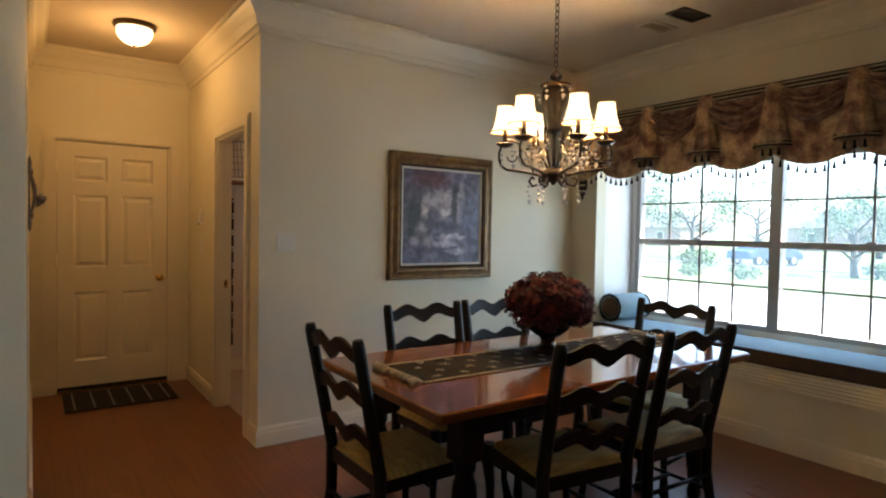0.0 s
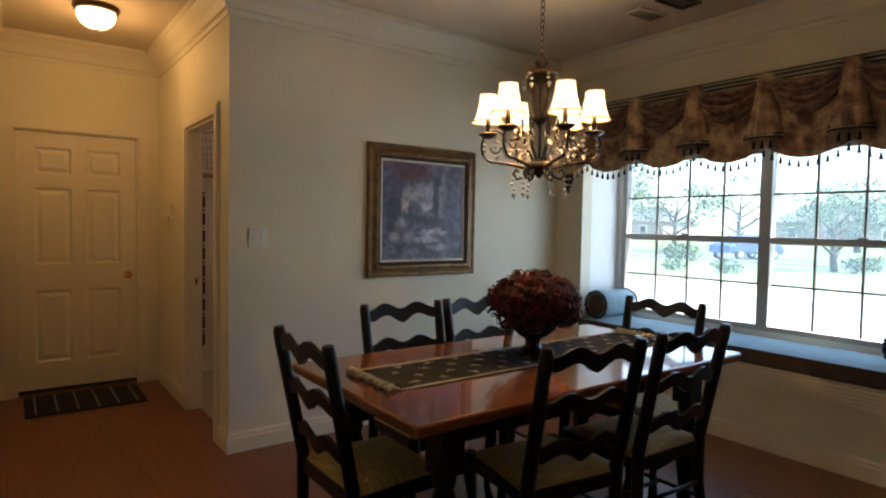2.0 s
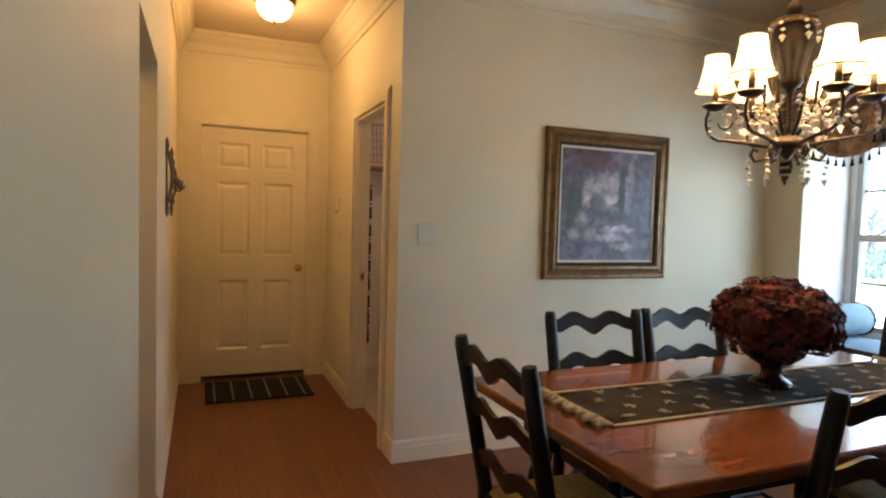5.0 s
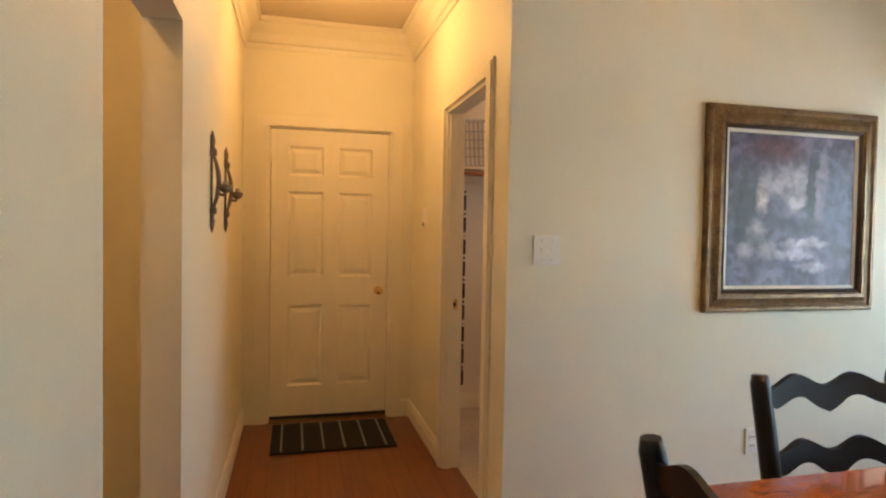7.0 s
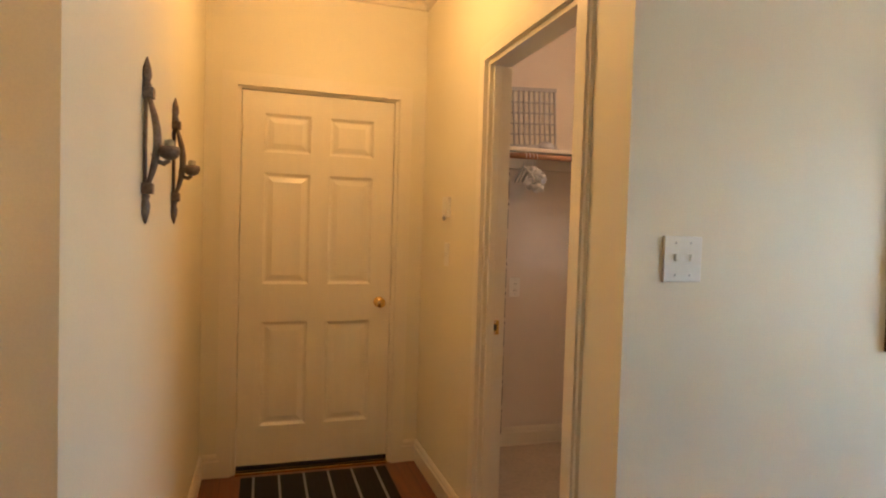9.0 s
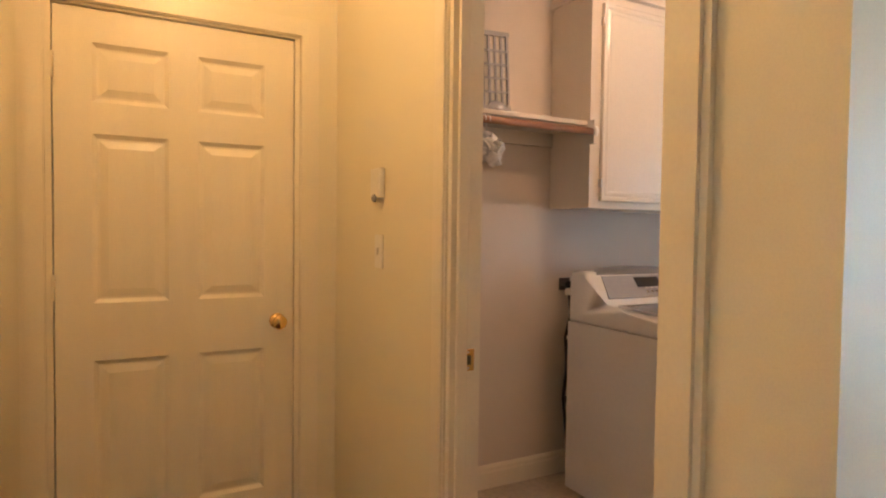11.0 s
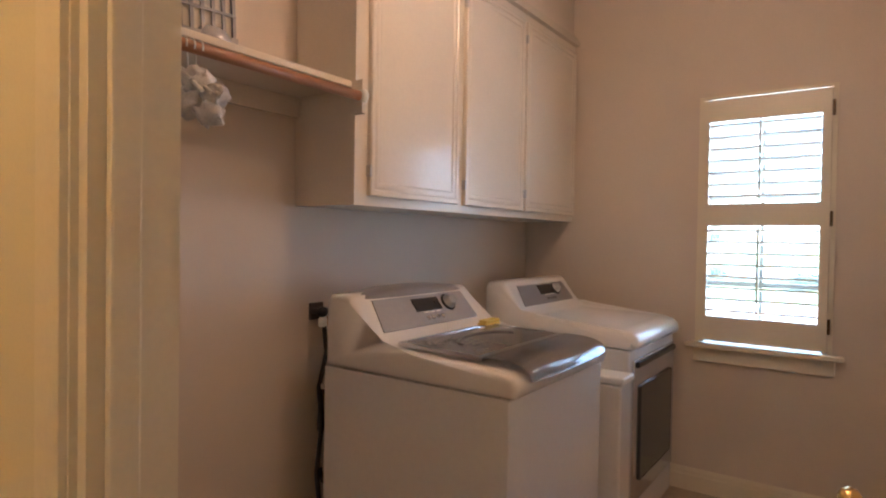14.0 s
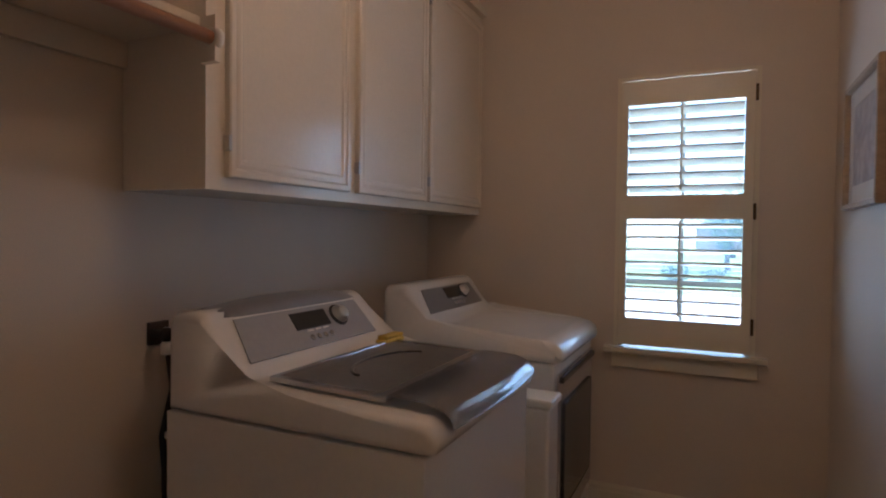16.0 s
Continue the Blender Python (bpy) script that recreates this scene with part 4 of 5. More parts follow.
for s in (-1, 1):
    part("end_cap", lathe([(0.088, 0), (0.07, 0.008), (0.03, 0.006), (0.006, 0.004)], 24, pose(s * 0.20, 0, 0, 0, 90 * s)), BROWNFABRIC, bolster, "brown gathered cushion end")
    bm = bmesh.new()
    for a in range(110):
        t = 2 * math.pi * a / 110 + rnd.uniform(-0.02, 0.02)
        d = Vector((s * rnd.uniform(-0.25, 0.6), math.cos(t), math.sin(t)))
        p = Vector((s * 0.198, 0.094 * math.cos(t), 0.094 * math.sin(t)))
        tube([p, p + d * rnd.uniform(0.018, 0.026)], 0.004, 4, bm)
    part("fringe", bm, FRINGE, bolster, "black brush fringe")
copy_thing(bolster, pose(4.835, 1.93, 0.757))

grille = tagged(empty("wall_grille", pose(XW, 2.87, 0.452)), "white slatted air grille in the wall under the seat", "air grille")
bm = boxes((-0.014, 0, -1.2, 1.2, 0.058, 0.07), (-0.014, 0, -1.2, 1.2, -0.07, -0.058), (-0.014, 0, -1.2, -1.185, -0.058, 0.058), (-0.014, 0, 1.185, 1.2, -0.058, 0.058))
part("frame", bm, TRIM, grille)
# Dark sheet painted where the gaps between the slats lie in shade.
part("backing", boxes((-0.003, 0.0, -1.185, 1.185, -0.058, 0.058)), DARKBROWN, grille, "dark sheet standing for the shaded gaps between the slats")
for i in range(5):
    slat = soft_box(-0.011, 0.011, -1.185, 1.185, -0.0035, 0.0035, 0.0015, 1)
    part("slat", slat, TRIM, grille).matrix_basis = pose(-0.014, 0, -0.046 + 0.023 * i, 0, -52)

valance = tagged(empty("valance", pose(XW, 2.87, 0)), "brown toile swag valance with striped band and tassels", "valance")
STRIPE = material("dark_stripe_fabric", (0.035, 0.024, 0.02), 0.85, vary=0.15, grain=250, bump=0.3)
PERIOD, EDGE = 0.458, 1.36
part("board", boxes((-0.115, 0, -EDGE, EDGE, 2.315, 2.335)), STRIPE, valance)
part("band", boxes((-0.119, -0.115, -EDGE, EDGE, 2.235, 2.346)), STRIPE, valance, "dark striped heading band")
for z in (2.256, 2.281, 2.306, 2.331):
    part("stripe", boxes((-0.1215, -0.119, -EDGE, EDGE, z - 0.0055, z + 0.0055)), IVORY, valance)
for s in (-1, 1):
    part("return", boxes((-0.115, 0, s * EDGE - 0.003, s * EDGE + 0.003, 1.93, 2.315)), TOILE, valance)


def hem(y):
    """Height of the swag's lower edge; swags hang lowest between the trumpets."""
    u = ((y - 0.225) / PERIOD) % 1.0
    return 1.895 - 0.085 * math.sin(math.pi * u) ** 0.8


def drape(y):
    """How far the upper swag hangs below the heading: deepest between the trumpets."""
    u = ((y - 0.225) / PERIOD) % 1.0
    return 0.05 + 0.21 * math.sin(math.pi * u) ** 0.75


def fabric(name, mat, rows, depth, label):
    """A length of hanging cloth over the whole width: depth(y, v) gives its offset and height."""
    bm = bmesh.new()
    g = []
    for j in range(301):
        y = -EDGE + 2 * EDGE * j / 300
        g.append([bm.verts.new((-o, y, z)) for o, z in (depth(y, i / rows) for i in range(rows + 1))])
    for a, b in zip(g, g[1:]):
        for i in range(rows):
            bm.faces.new((a[i], b[i], b[i + 1], a[i + 1])).smooth = True
    part(name, bm, mat, valance, label)


def skirt_at(y, v):
    u = ((y - 0.225) / PERIOD) % 1.0
    mid = math.sin(math.pi * u)
    wave = 0.010 * math.sin(26 * u + 5 * math.sin(3 * y)) * v * (1 - 0.6 * mid) + 0.006 * noise.noise(Vector((y * 9, v * 3, 0)))
    return 0.124 + 0.022 * mid * v + wave, 2.235 + (hem(y) - 2.235) * v


def swag_at(y, v):
    u = ((y - 0.225) / PERIOD) % 1.0
    mid = math.sin(math.pi * u)
    fold = 0.032 * math.sin(2 * math.pi * 3.6 * v + 1.2 * noise.noise(Vector((y * 5, v * 2, 3)))) * (0.25 + 0.75 * mid)
    lip = 0.03 * math.sin(math.pi * min(1, v * 1.02)) ** 0.6
    return 0.130 + 0.045 * mid * v ** 0.7 + lip + fold, 2.325 - 0.055 * mid ** 0.7 - (drape(y) - 0.05 * mid) * v - 0.008 * math.sin(9 * v)


fabric("skirt", TOILE, 16, skirt_at, "tan toile lower cloth")
fabric("swag", TOILEDARK, 30, swag_at, "dark draped toile swags")
for q in range(-3, 3):
    y0 = 0.225 + q * PERIOD
    if abs(y0) > EDGE:
        continue
    bm = bmesh.new()
    rows = []
    for i in range(13):
        v = i / 12
        w = 0.05 + 0.06 * v ** 1.4
        row = []
        for j in range(25):
            a = math.pi * j / 24
            ripple = 1 + 0.16 * math.sin(9 * a) * v
            row.append(bm.verts.new((-0.145 - 0.075 * math.sin(a) * ripple * (0.5 + 0.6 * v), y0 - w * math.cos(a), 2.325 - 0.385 * v - 0.012 * math.sin(3 * a) * v)))
        rows.append(row)
    for a, b in zip(rows, rows[1:]):
        for j in range(24):
            bm.faces.new((a[j], a[j + 1], b[j + 1], b[j])).smooth = True
    part("trumpet", bm, TOILE, valance, "flared toile trumpet fold")
    rim = [(-0.147 - 0.08 * math.sin(math.pi * j / 12) * 1.12, y0 - 0.111 * math.cos(math.pi * j / 12), 1.938) for j in range(13)]
    part("trumpet_lining", tube(rim, 0.006, 8), STRIPE, valance, "dark striped lining edge")
    for q2, tone in ((1, IVORY), (2, STRIPE)):
        rim2 = [Vector(p) + Vector((0.012 * q2 * math.sin(math.pi * j / 12), 0, 0.011 * q2)) for j, p in enumerate(rim)]
        part("lining_stripe", tube(rim2, 0.0045, 6), tone, valance)
    for dy in (-0.05, 0, 0.05):
        bm = lathe([(0.003, 0), (0.008, -0.008), (0.006, -0.014), (0.012, -0.045), (0.002, -0.047)], 8, pose(-0.17, y0 + dy, 1.925))
        part("tassel", bm, FRINGE, valance, "small black tassel")
count = 54
for j in range(count):
    y = -EDGE + 0.03 + (2 * EDGE - 0.06) * j / (count - 1)
    z = hem(y)
    bm = tube([(-0.13, y, z + 0.004), (-0.13, y, z - 0.016)], 0.0018, 5)
    t = lathe([(0.003, 0), (0.008, -0.007), (0.006, -0.013), (0.012, -0.040), (0.002, -0.042)], 8, pose(-0.13, y, z - 0.014))
    me = bpy.data.meshes.new("tassel_piece")
    t.to_mesh(me)
    t.free()
    bm.from_mesh(me)
    part("tassel", bm, FRINGE, valance, "small black tassel")
bm = bmesh.new()
rows = []
for i in range(9):
    v = i / 8
    row = [bm.verts.new((-0.128 + 0.012 * math.sin(j * 1.9), EDGE + 0.01 - 0.005 * j, 1.95 - (0.30 - 0.10 * abs(j - 9) / 9) * v)) for j in range(19)]
    rows.append(row)
for a, b in zip(rows, rows[1:]):
    for j in range(18):
        bm.faces.new((a[j], a[j + 1], b[j + 1], b[j])).smooth = True
part("end_cascade", bm, STRIPE, valance, "dark striped end cascade")
for i in range(4):
    part("stripe", boxes((-0.146, -0.141, EDGE - 0.075, EDGE + 0.005, 1.72 + 0.05 * i, 1.735 + 0.05 * i)), IVORY, valance)



def ceiling_vent(x, y, paint, label):
    """A slatted register flush with the ceiling."""
    root = tagged(empty("ceiling_vent", pose(x, y, TOP, 0, 0, -4)), label, "ceiling vent", "vents in the ceiling")
    part("frame", boxes((-0.13, 0.13, -0.07, -0.052, -0.012, 0), (-0.13, 0.13, 0.052, 0.07, -0.012, 0), (-0.13, -0.112, -0.052, 0.052, -0.012, 0), (0.112, 0.13, -0.052, 0.052, -0.012, 0)), paint, root)
    for i in range(5):
        part("slat", boxes((-0.112, 0.112, -0.008, 0.008, -0.002, 0.001)), paint, root).matrix_basis = pose(0, -0.042 + 0.021 * i, -0.006, 35)


ceiling_vent(4.06, 2.99, BRONZE, "dark bronze ceiling air vent with slats")
ceiling_vent(4.10, 3.245, CEILING, "ceiling air vent painted like the ceiling")

# ---- chandelier ----
RISE = 0.035
chand = tagged(empty("chandelier", pose(2.80, 2.89, RISE)), "bronze six-arm chandelier with lit ivory shades and crystals", "chandelier")
part("canopy", lathe([(0.065, TOP - RISE), (0.065, TOP - RISE - 0.008), (0.05, TOP - RISE - 0.025), (0.02, TOP - RISE - 0.04), (0.008, TOP - RISE - 0.045)], 24), DARKBRONZE, chand)
z, i = TOP - RISE - 0.045, 0
while z > 2.145:
    loop = [(0.011 * math.cos(a), 0, z - 0.016 + 0.020 * math.sin(a)) if i % 2 else (0, 0.011 * math.cos(a), z - 0.016 + 0.020 * math.sin(a)) for a in (2 * math.pi * q / 12 for q in range(13))]
    part("chain_link", tube(loop, 0.0028, 6), DARKBRONZE, chand)
    z, i = z - 0.031, i + 1
part("column", lathe([(0.008, 2.155), (0.016, 2.145), (0.028, 2.13), (0.032, 2.115), (0.018, 2.10), (0.026, 2.088), (0.056, 2.072), (0.071, 2.04), (0.068, 2.0), (0.056, 1.95), (0.043, 1.905), (0.036, 1.875), (0.044, 1.86), (0.030, 1.845), (0.012, 1.83), (0.007, 1.80), (0.007, 1.70), (0.009, 1.66)], 28), DARKBRONZE, chand, "vase-shaped bronze centre column")
part("crown_ring", lathe([(0.070, 2.062), (0.077, 2.068), (0.077, 2.078), (0.066, 2.084)], 28), BRONZE, chand)
part("hub", lathe([(0.012, 1.675), (0.03, 1.665), (0.05, 1.655), (0.066, 1.638), (0.054, 1.62), (0.030, 1.608), (0.018, 1.594), (0.006, 1.58)], 28), DARKBRONZE, chand, "bronze rosette hub")
LIFT = 0.055
SHADEPROFILE = [(0.042, 0.130), (0.045, 0.10), (0.052, 0.06), (0.063, 0.02), (0.075, 0.0)]
rnd = random.Random(11)


def crystal(bm, p, r, long):
    top, bot = bm.verts.new(p + Vector((0, 0, r * 0.8))), bm.verts.new(p - Vector((0, 0, r * 0.8 * long)))
    ring = [bm.verts.new(p + Vector((r * math.cos(a), r * math.sin(a), 0))) for a in (math.pi * k / 3 for k in range(6))]
    for k in range(6):
        bm.faces.new((top, ring[k], ring[(k + 1) % 6])), bm.faces.new((bot, ring[(k + 1) % 6], ring[k]))


for k in range(6):
    a = radians(10 + 60 * k)
    c, s = math.cos(a), math.sin(a)

    def at(r, z):
        r *= 0.248 / 0.31
        return Vector((r * c, r * s, z))

    ring = [at(0.272 + 0.076 * math.cos(t), 1.732 + 0.076 * math.sin(t)) for t in (radians(-100 + 22 * q) for q in range(13))]
    curl = [at(0.262 + 0.034 * math.cos(t), 1.732 + 0.034 * math.sin(t)) for t in (radians(190 + 40 * q) for q in range(5))]
    arm = [at(0.045, 1.635), at(0.09, 1.63), at(0.14, 1.640), at(0.19, 1.648), at(0.23, 1.652)] + ring + curl
    part("arm", tube(arm, 0.0072, 8, None, [1.1 - 0.7 * q / (len(arm) - 1) for q in range(len(arm))]), DARKBRONZE, chand, "scrolled bronze arm")
    scroll = [at(0.05, 1.63), at(0.09, 1.585), at(0.13, 1.575), at(0.15, 1.60), at(0.135, 1.622), at(0.117, 1.61)]
    part("scroll", tube(scroll, 0.007, 7), DARKBRONZE, chand)
    upper = [at(0.03, 1.66), at(0.075, 1.72), at(0.10, 1.79), at(0.105, 1.86)]
    part("upper_scroll", tube(upper, 0.006, 7), DARKBRONZE, chand)
    m = pose(0.248 * c, 0.248 * s, 0)
    part("drip_pan", lathe([(0.01, 1.77), (0.03, 1.777), (0.047, 1.79), (0.045, 1.795), (0.02, 1.787)], 20, m), DARKBRONZE, chand)
    part("candle_tube", lathe([(0.012, 1.785), (0.012, 1.87), (0.008, 1.875)], 12, m), DARKBRONZE, chand)
    shade = part("shade", lathe([(r, z + 1.795 + LIFT) for r, z in SHADEPROFILE], 32, m, False), SHADE, chand, "lit ivory bell shade")
    part("top_trim", tube([Vector((0.0422 * math.cos(t), 0.0422 * math.sin(t), 1.925 + LIFT)) + m.translation for t in (2 * math.pi * q / 20 for q in range(21))], 0.0028, 6), GOLDBRAID, shade, "gold shade top edging")
    part("trim", tube([Vector((0.0755 * math.cos(t), 0.0755 * math.sin(t), 1.795 + LIFT)) + m.translation for t in (2 * math.pi * q / 24 for q in range(25))], 0.0035, 6), GOLDBRAID, shade, "gold shade edging")
    for q in range(8):
        w = 2 * math.pi * (q + 0.5) / 8
        seam = [Vector(((rr + 0.0008) * math.cos(w), (rr + 0.0008) * math.sin(w), zz + 1.795 + LIFT)) + m.translation for rr, zz in SHADEPROFILE]
        part("seam", tube(seam, 0.0011, 5), GOLDBRAID, shade)
    for q in range(11):
        t = q / 10
        bm = bmesh.new()
        crystal(bm, at(0.07 + 0.22 * t, 1.80 - 0.095 * math.sin(math.pi * t) + 0.01 * t), 0.012, 1.2)
        part("crystal", bm, CRYSTAL, chand, "clear cut crystal on a string")
    for r, z, n in ((0.33, 1.76, 4), (0.15, 1.575, 4), (0.255, 1.755, 4), (0.20, 1.765, 4), (0.11, 1.76, 4), (0.098, 2.06, 3), (0.17, 1.74, 3)):
        bm = bmesh.new()
        for q in range(n):
            crystal(bm, at(r, z - 0.024 * q) + Vector((rnd.uniform(-0.006, 0.006), rnd.uniform(-0.006, 0.006), 0)), 0.010 + 0.002 * (q == n - 1), 1.2 + 1.2 * (q == n - 1))
        part("crystal_drop", bm, CRYSTAL, chand, "hanging clear crystal drop")
    bulb("chandelier_bulb", (2.80 + 0.248 * c, 2.89 + 0.248 * s, 1.94 + RISE), CHANDELIER_LAMP, (1.0, 0.64, 0.30), 0.02)

# ---- side passage ----
passage_lamp = tagged(empty("passage_light", pose(0.0, 3.6, TOP)), "small lit ceiling light in the side passage", "ceiling light")
part("bowl", lathe([(0.1, 0), (0.1, -0.03), (0.08, -0.07), (0.04, -0.09), (0.004, -0.095)], 28), GLOBE, passage_lamp)
bulb("passage_bulb", (0.0, 3.6, 2.58), PASSAGE_LAMP, WARM, 0.06)
plant = tagged(empty("wall_planter", pose(-0.24, 5.2, 1.60)), "dark wall planter with trailing ivy in the side passage", "plant")
part("pot", lathe([(0.03, 0), (0.06, 0.02), (0.09, 0.1), (0.1, 0.13), (0.09, 0.13)], 20, pose(0, -0.1, 0)), URN, plant)
rnd = random.Random(4)
bm = bmesh.new()
for k in range(1500):
    a, r = rnd.uniform(0, 6.28), abs(rnd.gauss(0, 0.105))
    p = Vector((min(0.4, r * 1.25 * math.cos(a)), -0.1 - 0.5 * abs(r * math.sin(a)), 0.16 + 0.16 * rnd.random() - 0.5 * r * r / 0.1 * 0.12))
    d = Vector((rnd.gauss(0, 1), rnd.gauss(0, 1), rnd.gauss(0.5, 1))).normalized()
    t1 = d.orthogonal().normalized() * rnd.uniform(0.010, 0.018)
    t2 = d.cross(t1)
    v = [bm.verts.new(p + q) for q in (-t1, t2 * 0.7, t1, -t2 * 0.7)]
    bm.faces.new(v)
part("leaves", bm, LEAF, plant, "trailing green ivy leaves")

# ---- laundry ----
CABINET = material("cream_cabinet_paint", (0.78, 0.71, 0.60), 0.24, vary=0.02, scale=3, grain=90, bump=0.03, depth=0.0005, coat=0.2)
CX0, CX1, CY, CZ0, CZ1 = 2.99, LX - 0.003, 6.20, 1.41, 2.43
cabinet = tagged(empty("wall_cabinet", pose(0, 0, 0)), "cream three-door wall cabinet hung on the laundry wall", "cabinet")
part("body", boxes((CX0, CX1, CY + 0.02, LB - 0.002, CZ0, CZ1)), CABINET, cabinet)
bm = boxes((CX0, CX1, CY, CY + 0.02, CZ0, 1.455), (CX0, CX1, CY, CY + 0.02, 2.375, CZ1), (CX0, 3.065, CY, CY + 0.02, 1.455, 2.375), (3.58, 3.655, CY, CY + 0.02, 1.455, 2.375), (4.15, 4.205, CY, CY + 0.02, 1.455, 2.375), (4.78, CX1, CY, CY + 0.02, 1.455, 2.375))
part("face_frame", bm, CABINET, cabinet)
part("crown", boxes((CX0 - 0.02, CX1, CY - 0.03, LB - 0.002, CZ1, CZ1 + 0.022), (CX0 - 0.01, CX1, CY - 0.015, LB - 0.002, CZ1 + 0.022, CZ1 + 0.05)), CABINET, cabinet, "stepped cream top trim")
for x0, x1 in ((3.052, 3.592), (3.642, 4.165), (4.19, 4.793)):
    bm = bmesh.new()
    z0, z1, w, h = 1.444, 2.386, x1 - x0, 0.942
    ring = [(0, 0), (0, 0.016), (0.004, 0.02), (0.018, 0.02), (0.024, 0.015), (0.034, 0.0185), (0.044, 0.0185), (0.05, 0.014)]
    rings = [[bm.verts.new((x, CY - d, z)) for x, z in ((x0 + i, z0 + i), (x1 - i, z0 + i), (x1 - i, z1 - i), (x0 + i, z1 - i))] for i, d in ring]
    for p, q in zip(rings, rings[1:]):
        for k in range(4):
            bm.faces.new((p[k], p[(k + 1) % 4], q[(k + 1) % 4], q[k]))
    bm.faces.new(rings[-1]), bm.faces.new(rings[0])
    leaf = part("door", bm, CABINET, cabinet, "flat cream cabinet door with beaded edge")
    for z in (1.53, 2.30):
        part("hinge", soft_box(x0 - 0.007, x0 + 0.004, CY - 0.022, CY - 0.002, z - 0.02, z + 0.02, 0.003), STEEL, leaf, "small metal hinge")
shelf = tagged(empty("closet_shelf", pose(0, 0, 0)), "white shelf with a stained hanging rod on the laundry wall", "shelf")
part("board", soft_box(1.905, 2.989, 6.20, LB - 0.002, 1.80, 1.822, 0.004), CABINET, shelf)
part("cleat", boxes((1.905, 2.989, LB - 0.022, LB - 0.002, 1.73, 1.799)), CABINET, shelf)
part("rod", tube([(1.905, 6.165, 1.767), (2.97, 6.165, 1.767)], 0.0165, 16), COPPER, shelf, "reddish stained wooden rod")
part("rod_socket", lathe([(0.028, 0), (0.028, 0.012), (0.022, 0.02)], 16, pose(2.989, 6.165, 1.767, 0, -90)), WHITEPLASTIC, shelf)
part("bracket", boxes((2.971, 2.989, 6.15, 6.199, 1.71, 1.82)), CABINET, shelf)

basket = tagged(empty("laundry_basket", pose(2.35, 6.35, 1.823, 0, -3)), "grey white slatted plastic basket standing on the shelf", "basket")
GREYPLASTIC = material("grey_white_plastic", (0.34, 0.33, 0.33), 0.45, vary=0.05)
part("rim", boxes((-0.22, 0.22, -0.10, -0.088, 0.325, 0.345), (-0.22, 0.22, 0.088, 0.10, 0.325, 0.345), (-0.22, -0.208, -0.088, 0.088, 0.325, 0.345), (0.208, 0.22, -0.088, 0.088, 0.325, 0.345)), GREYPLASTIC, basket)
part("base", boxes((-0.22, 0.22, -0.10, 0.10, 0, 0.02)), GREYPLASTIC, basket)
part("side_panel", boxes((-0.205, 0.205, -0.09, -0.086, 0.02, 0.325), (0.203, 0.207, -0.086, 0.09, 0.02, 0.325)), LINER, basket, "pale inner side of the basket")
for i in range(14):
    x = -0.21 + 0.42 * i / 13
    for y in (-0.096, 0.096):
        part("bar", boxes((x - 0.005, x + 0.005, y - 0.003, y + 0.003, 0.02, 0.325)), GREYPLASTIC, basket)
for z in (0.08, 0.14, 0.2, 0.26):
    for y in (-0.098, 0.098):
        part("rail", boxes((-0.215, 0.215, y - 0.003, y + 0.003, z - 0.004, z + 0.004)), GREYPLASTIC, basket)
for i in range(6):
    y = -0.08 + 0.032 * i
    part("bar", boxes((0.211, 0.217, y - 0.005, y + 0.005, 0.02, 0.325)), GREYPLASTIC, basket)
cap = tagged(empty("folded_cap", pose(2.50, 6.29, 1.823)), "grey cloth cap lying on the shelf", "cap")
part("crown", lathe([(0.062, 0), (0.064, 0.012), (0.056, 0.035), (0.035, 0.05), (0.006, 0.055)], 20), GREYPANEL, cap)
part("brim", lathe([(0.05, 0), (0.052, 0.004), (0.03, 0.007)], 18, pose(0.045, -0.02, 0.001)), GREYPANEL, cap)

hangers = tagged(empty("hanger_bunch", pose(2.36, 6.165, 1.767)), "bunch of white hangers and cloth on the rod", "hangers")
for i, dx in enumerate((-0.03, -0.008, 0.014, 0.036)):
    hook = [(dx, 0.0185 * math.cos(t), 0.0 + 0.0195 * math.sin(t)) for t in (math.pi * (1.15 - 1.3 * q / 10) for q in range(11))] + [(dx, 0.012, -0.05)]
    part("hook", tube(hook, 0.0022, 6), WHITEPLASTIC, hangers)
    part("hanger_arm", tube([(dx, -0.12, -0.135), (dx, -0.05, -0.085), (dx, 0.012, -0.055), (dx, 0.07, -0.085), (dx, 0.13, -0.135)], 0.005, 6), WHITEPLASTIC, hangers)
for k, (x, y, z, r) in enumerate(((0.0, -0.06, -0.10, 0.036), (0.022, -0.09, -0.13, 0.032), (-0.016, -0.05, -0.15, 0.034), (0.012, -0.08, -0.175, 0.034))):
    bm = bmesh.new()
    b = bmesh.ops.create_icosphere(bm, subdivisions=3, radius=r, matrix=pose(x, y, z))
    for v in b["verts"]:
        v.co += 0.020 * noise.noise_vector(v.co * 42 + Vector((k, 0, 0)))
    for f in bm.faces:
        f.smooth = True
    part("cloth", bm, WHITECLOTH, hangers, "crumpled white cotton cloth")

organizer = tagged(empty("shoe_organizer", pose(1.9, 5.63, 0)), "black hanging shoe organizer on the laundry wall", "shoe organizer")
part("backing", boxes((0.0, 0.006, -0.12, 0.12, 0.42, 1.62)), RUBBER, organizer)
POCKET = material("dark_pocket_cloth", (0.05, 0.02, 0.022), 0.85, vary=0.25, scale=8, grain=200, bump=0.4, island=0.5)
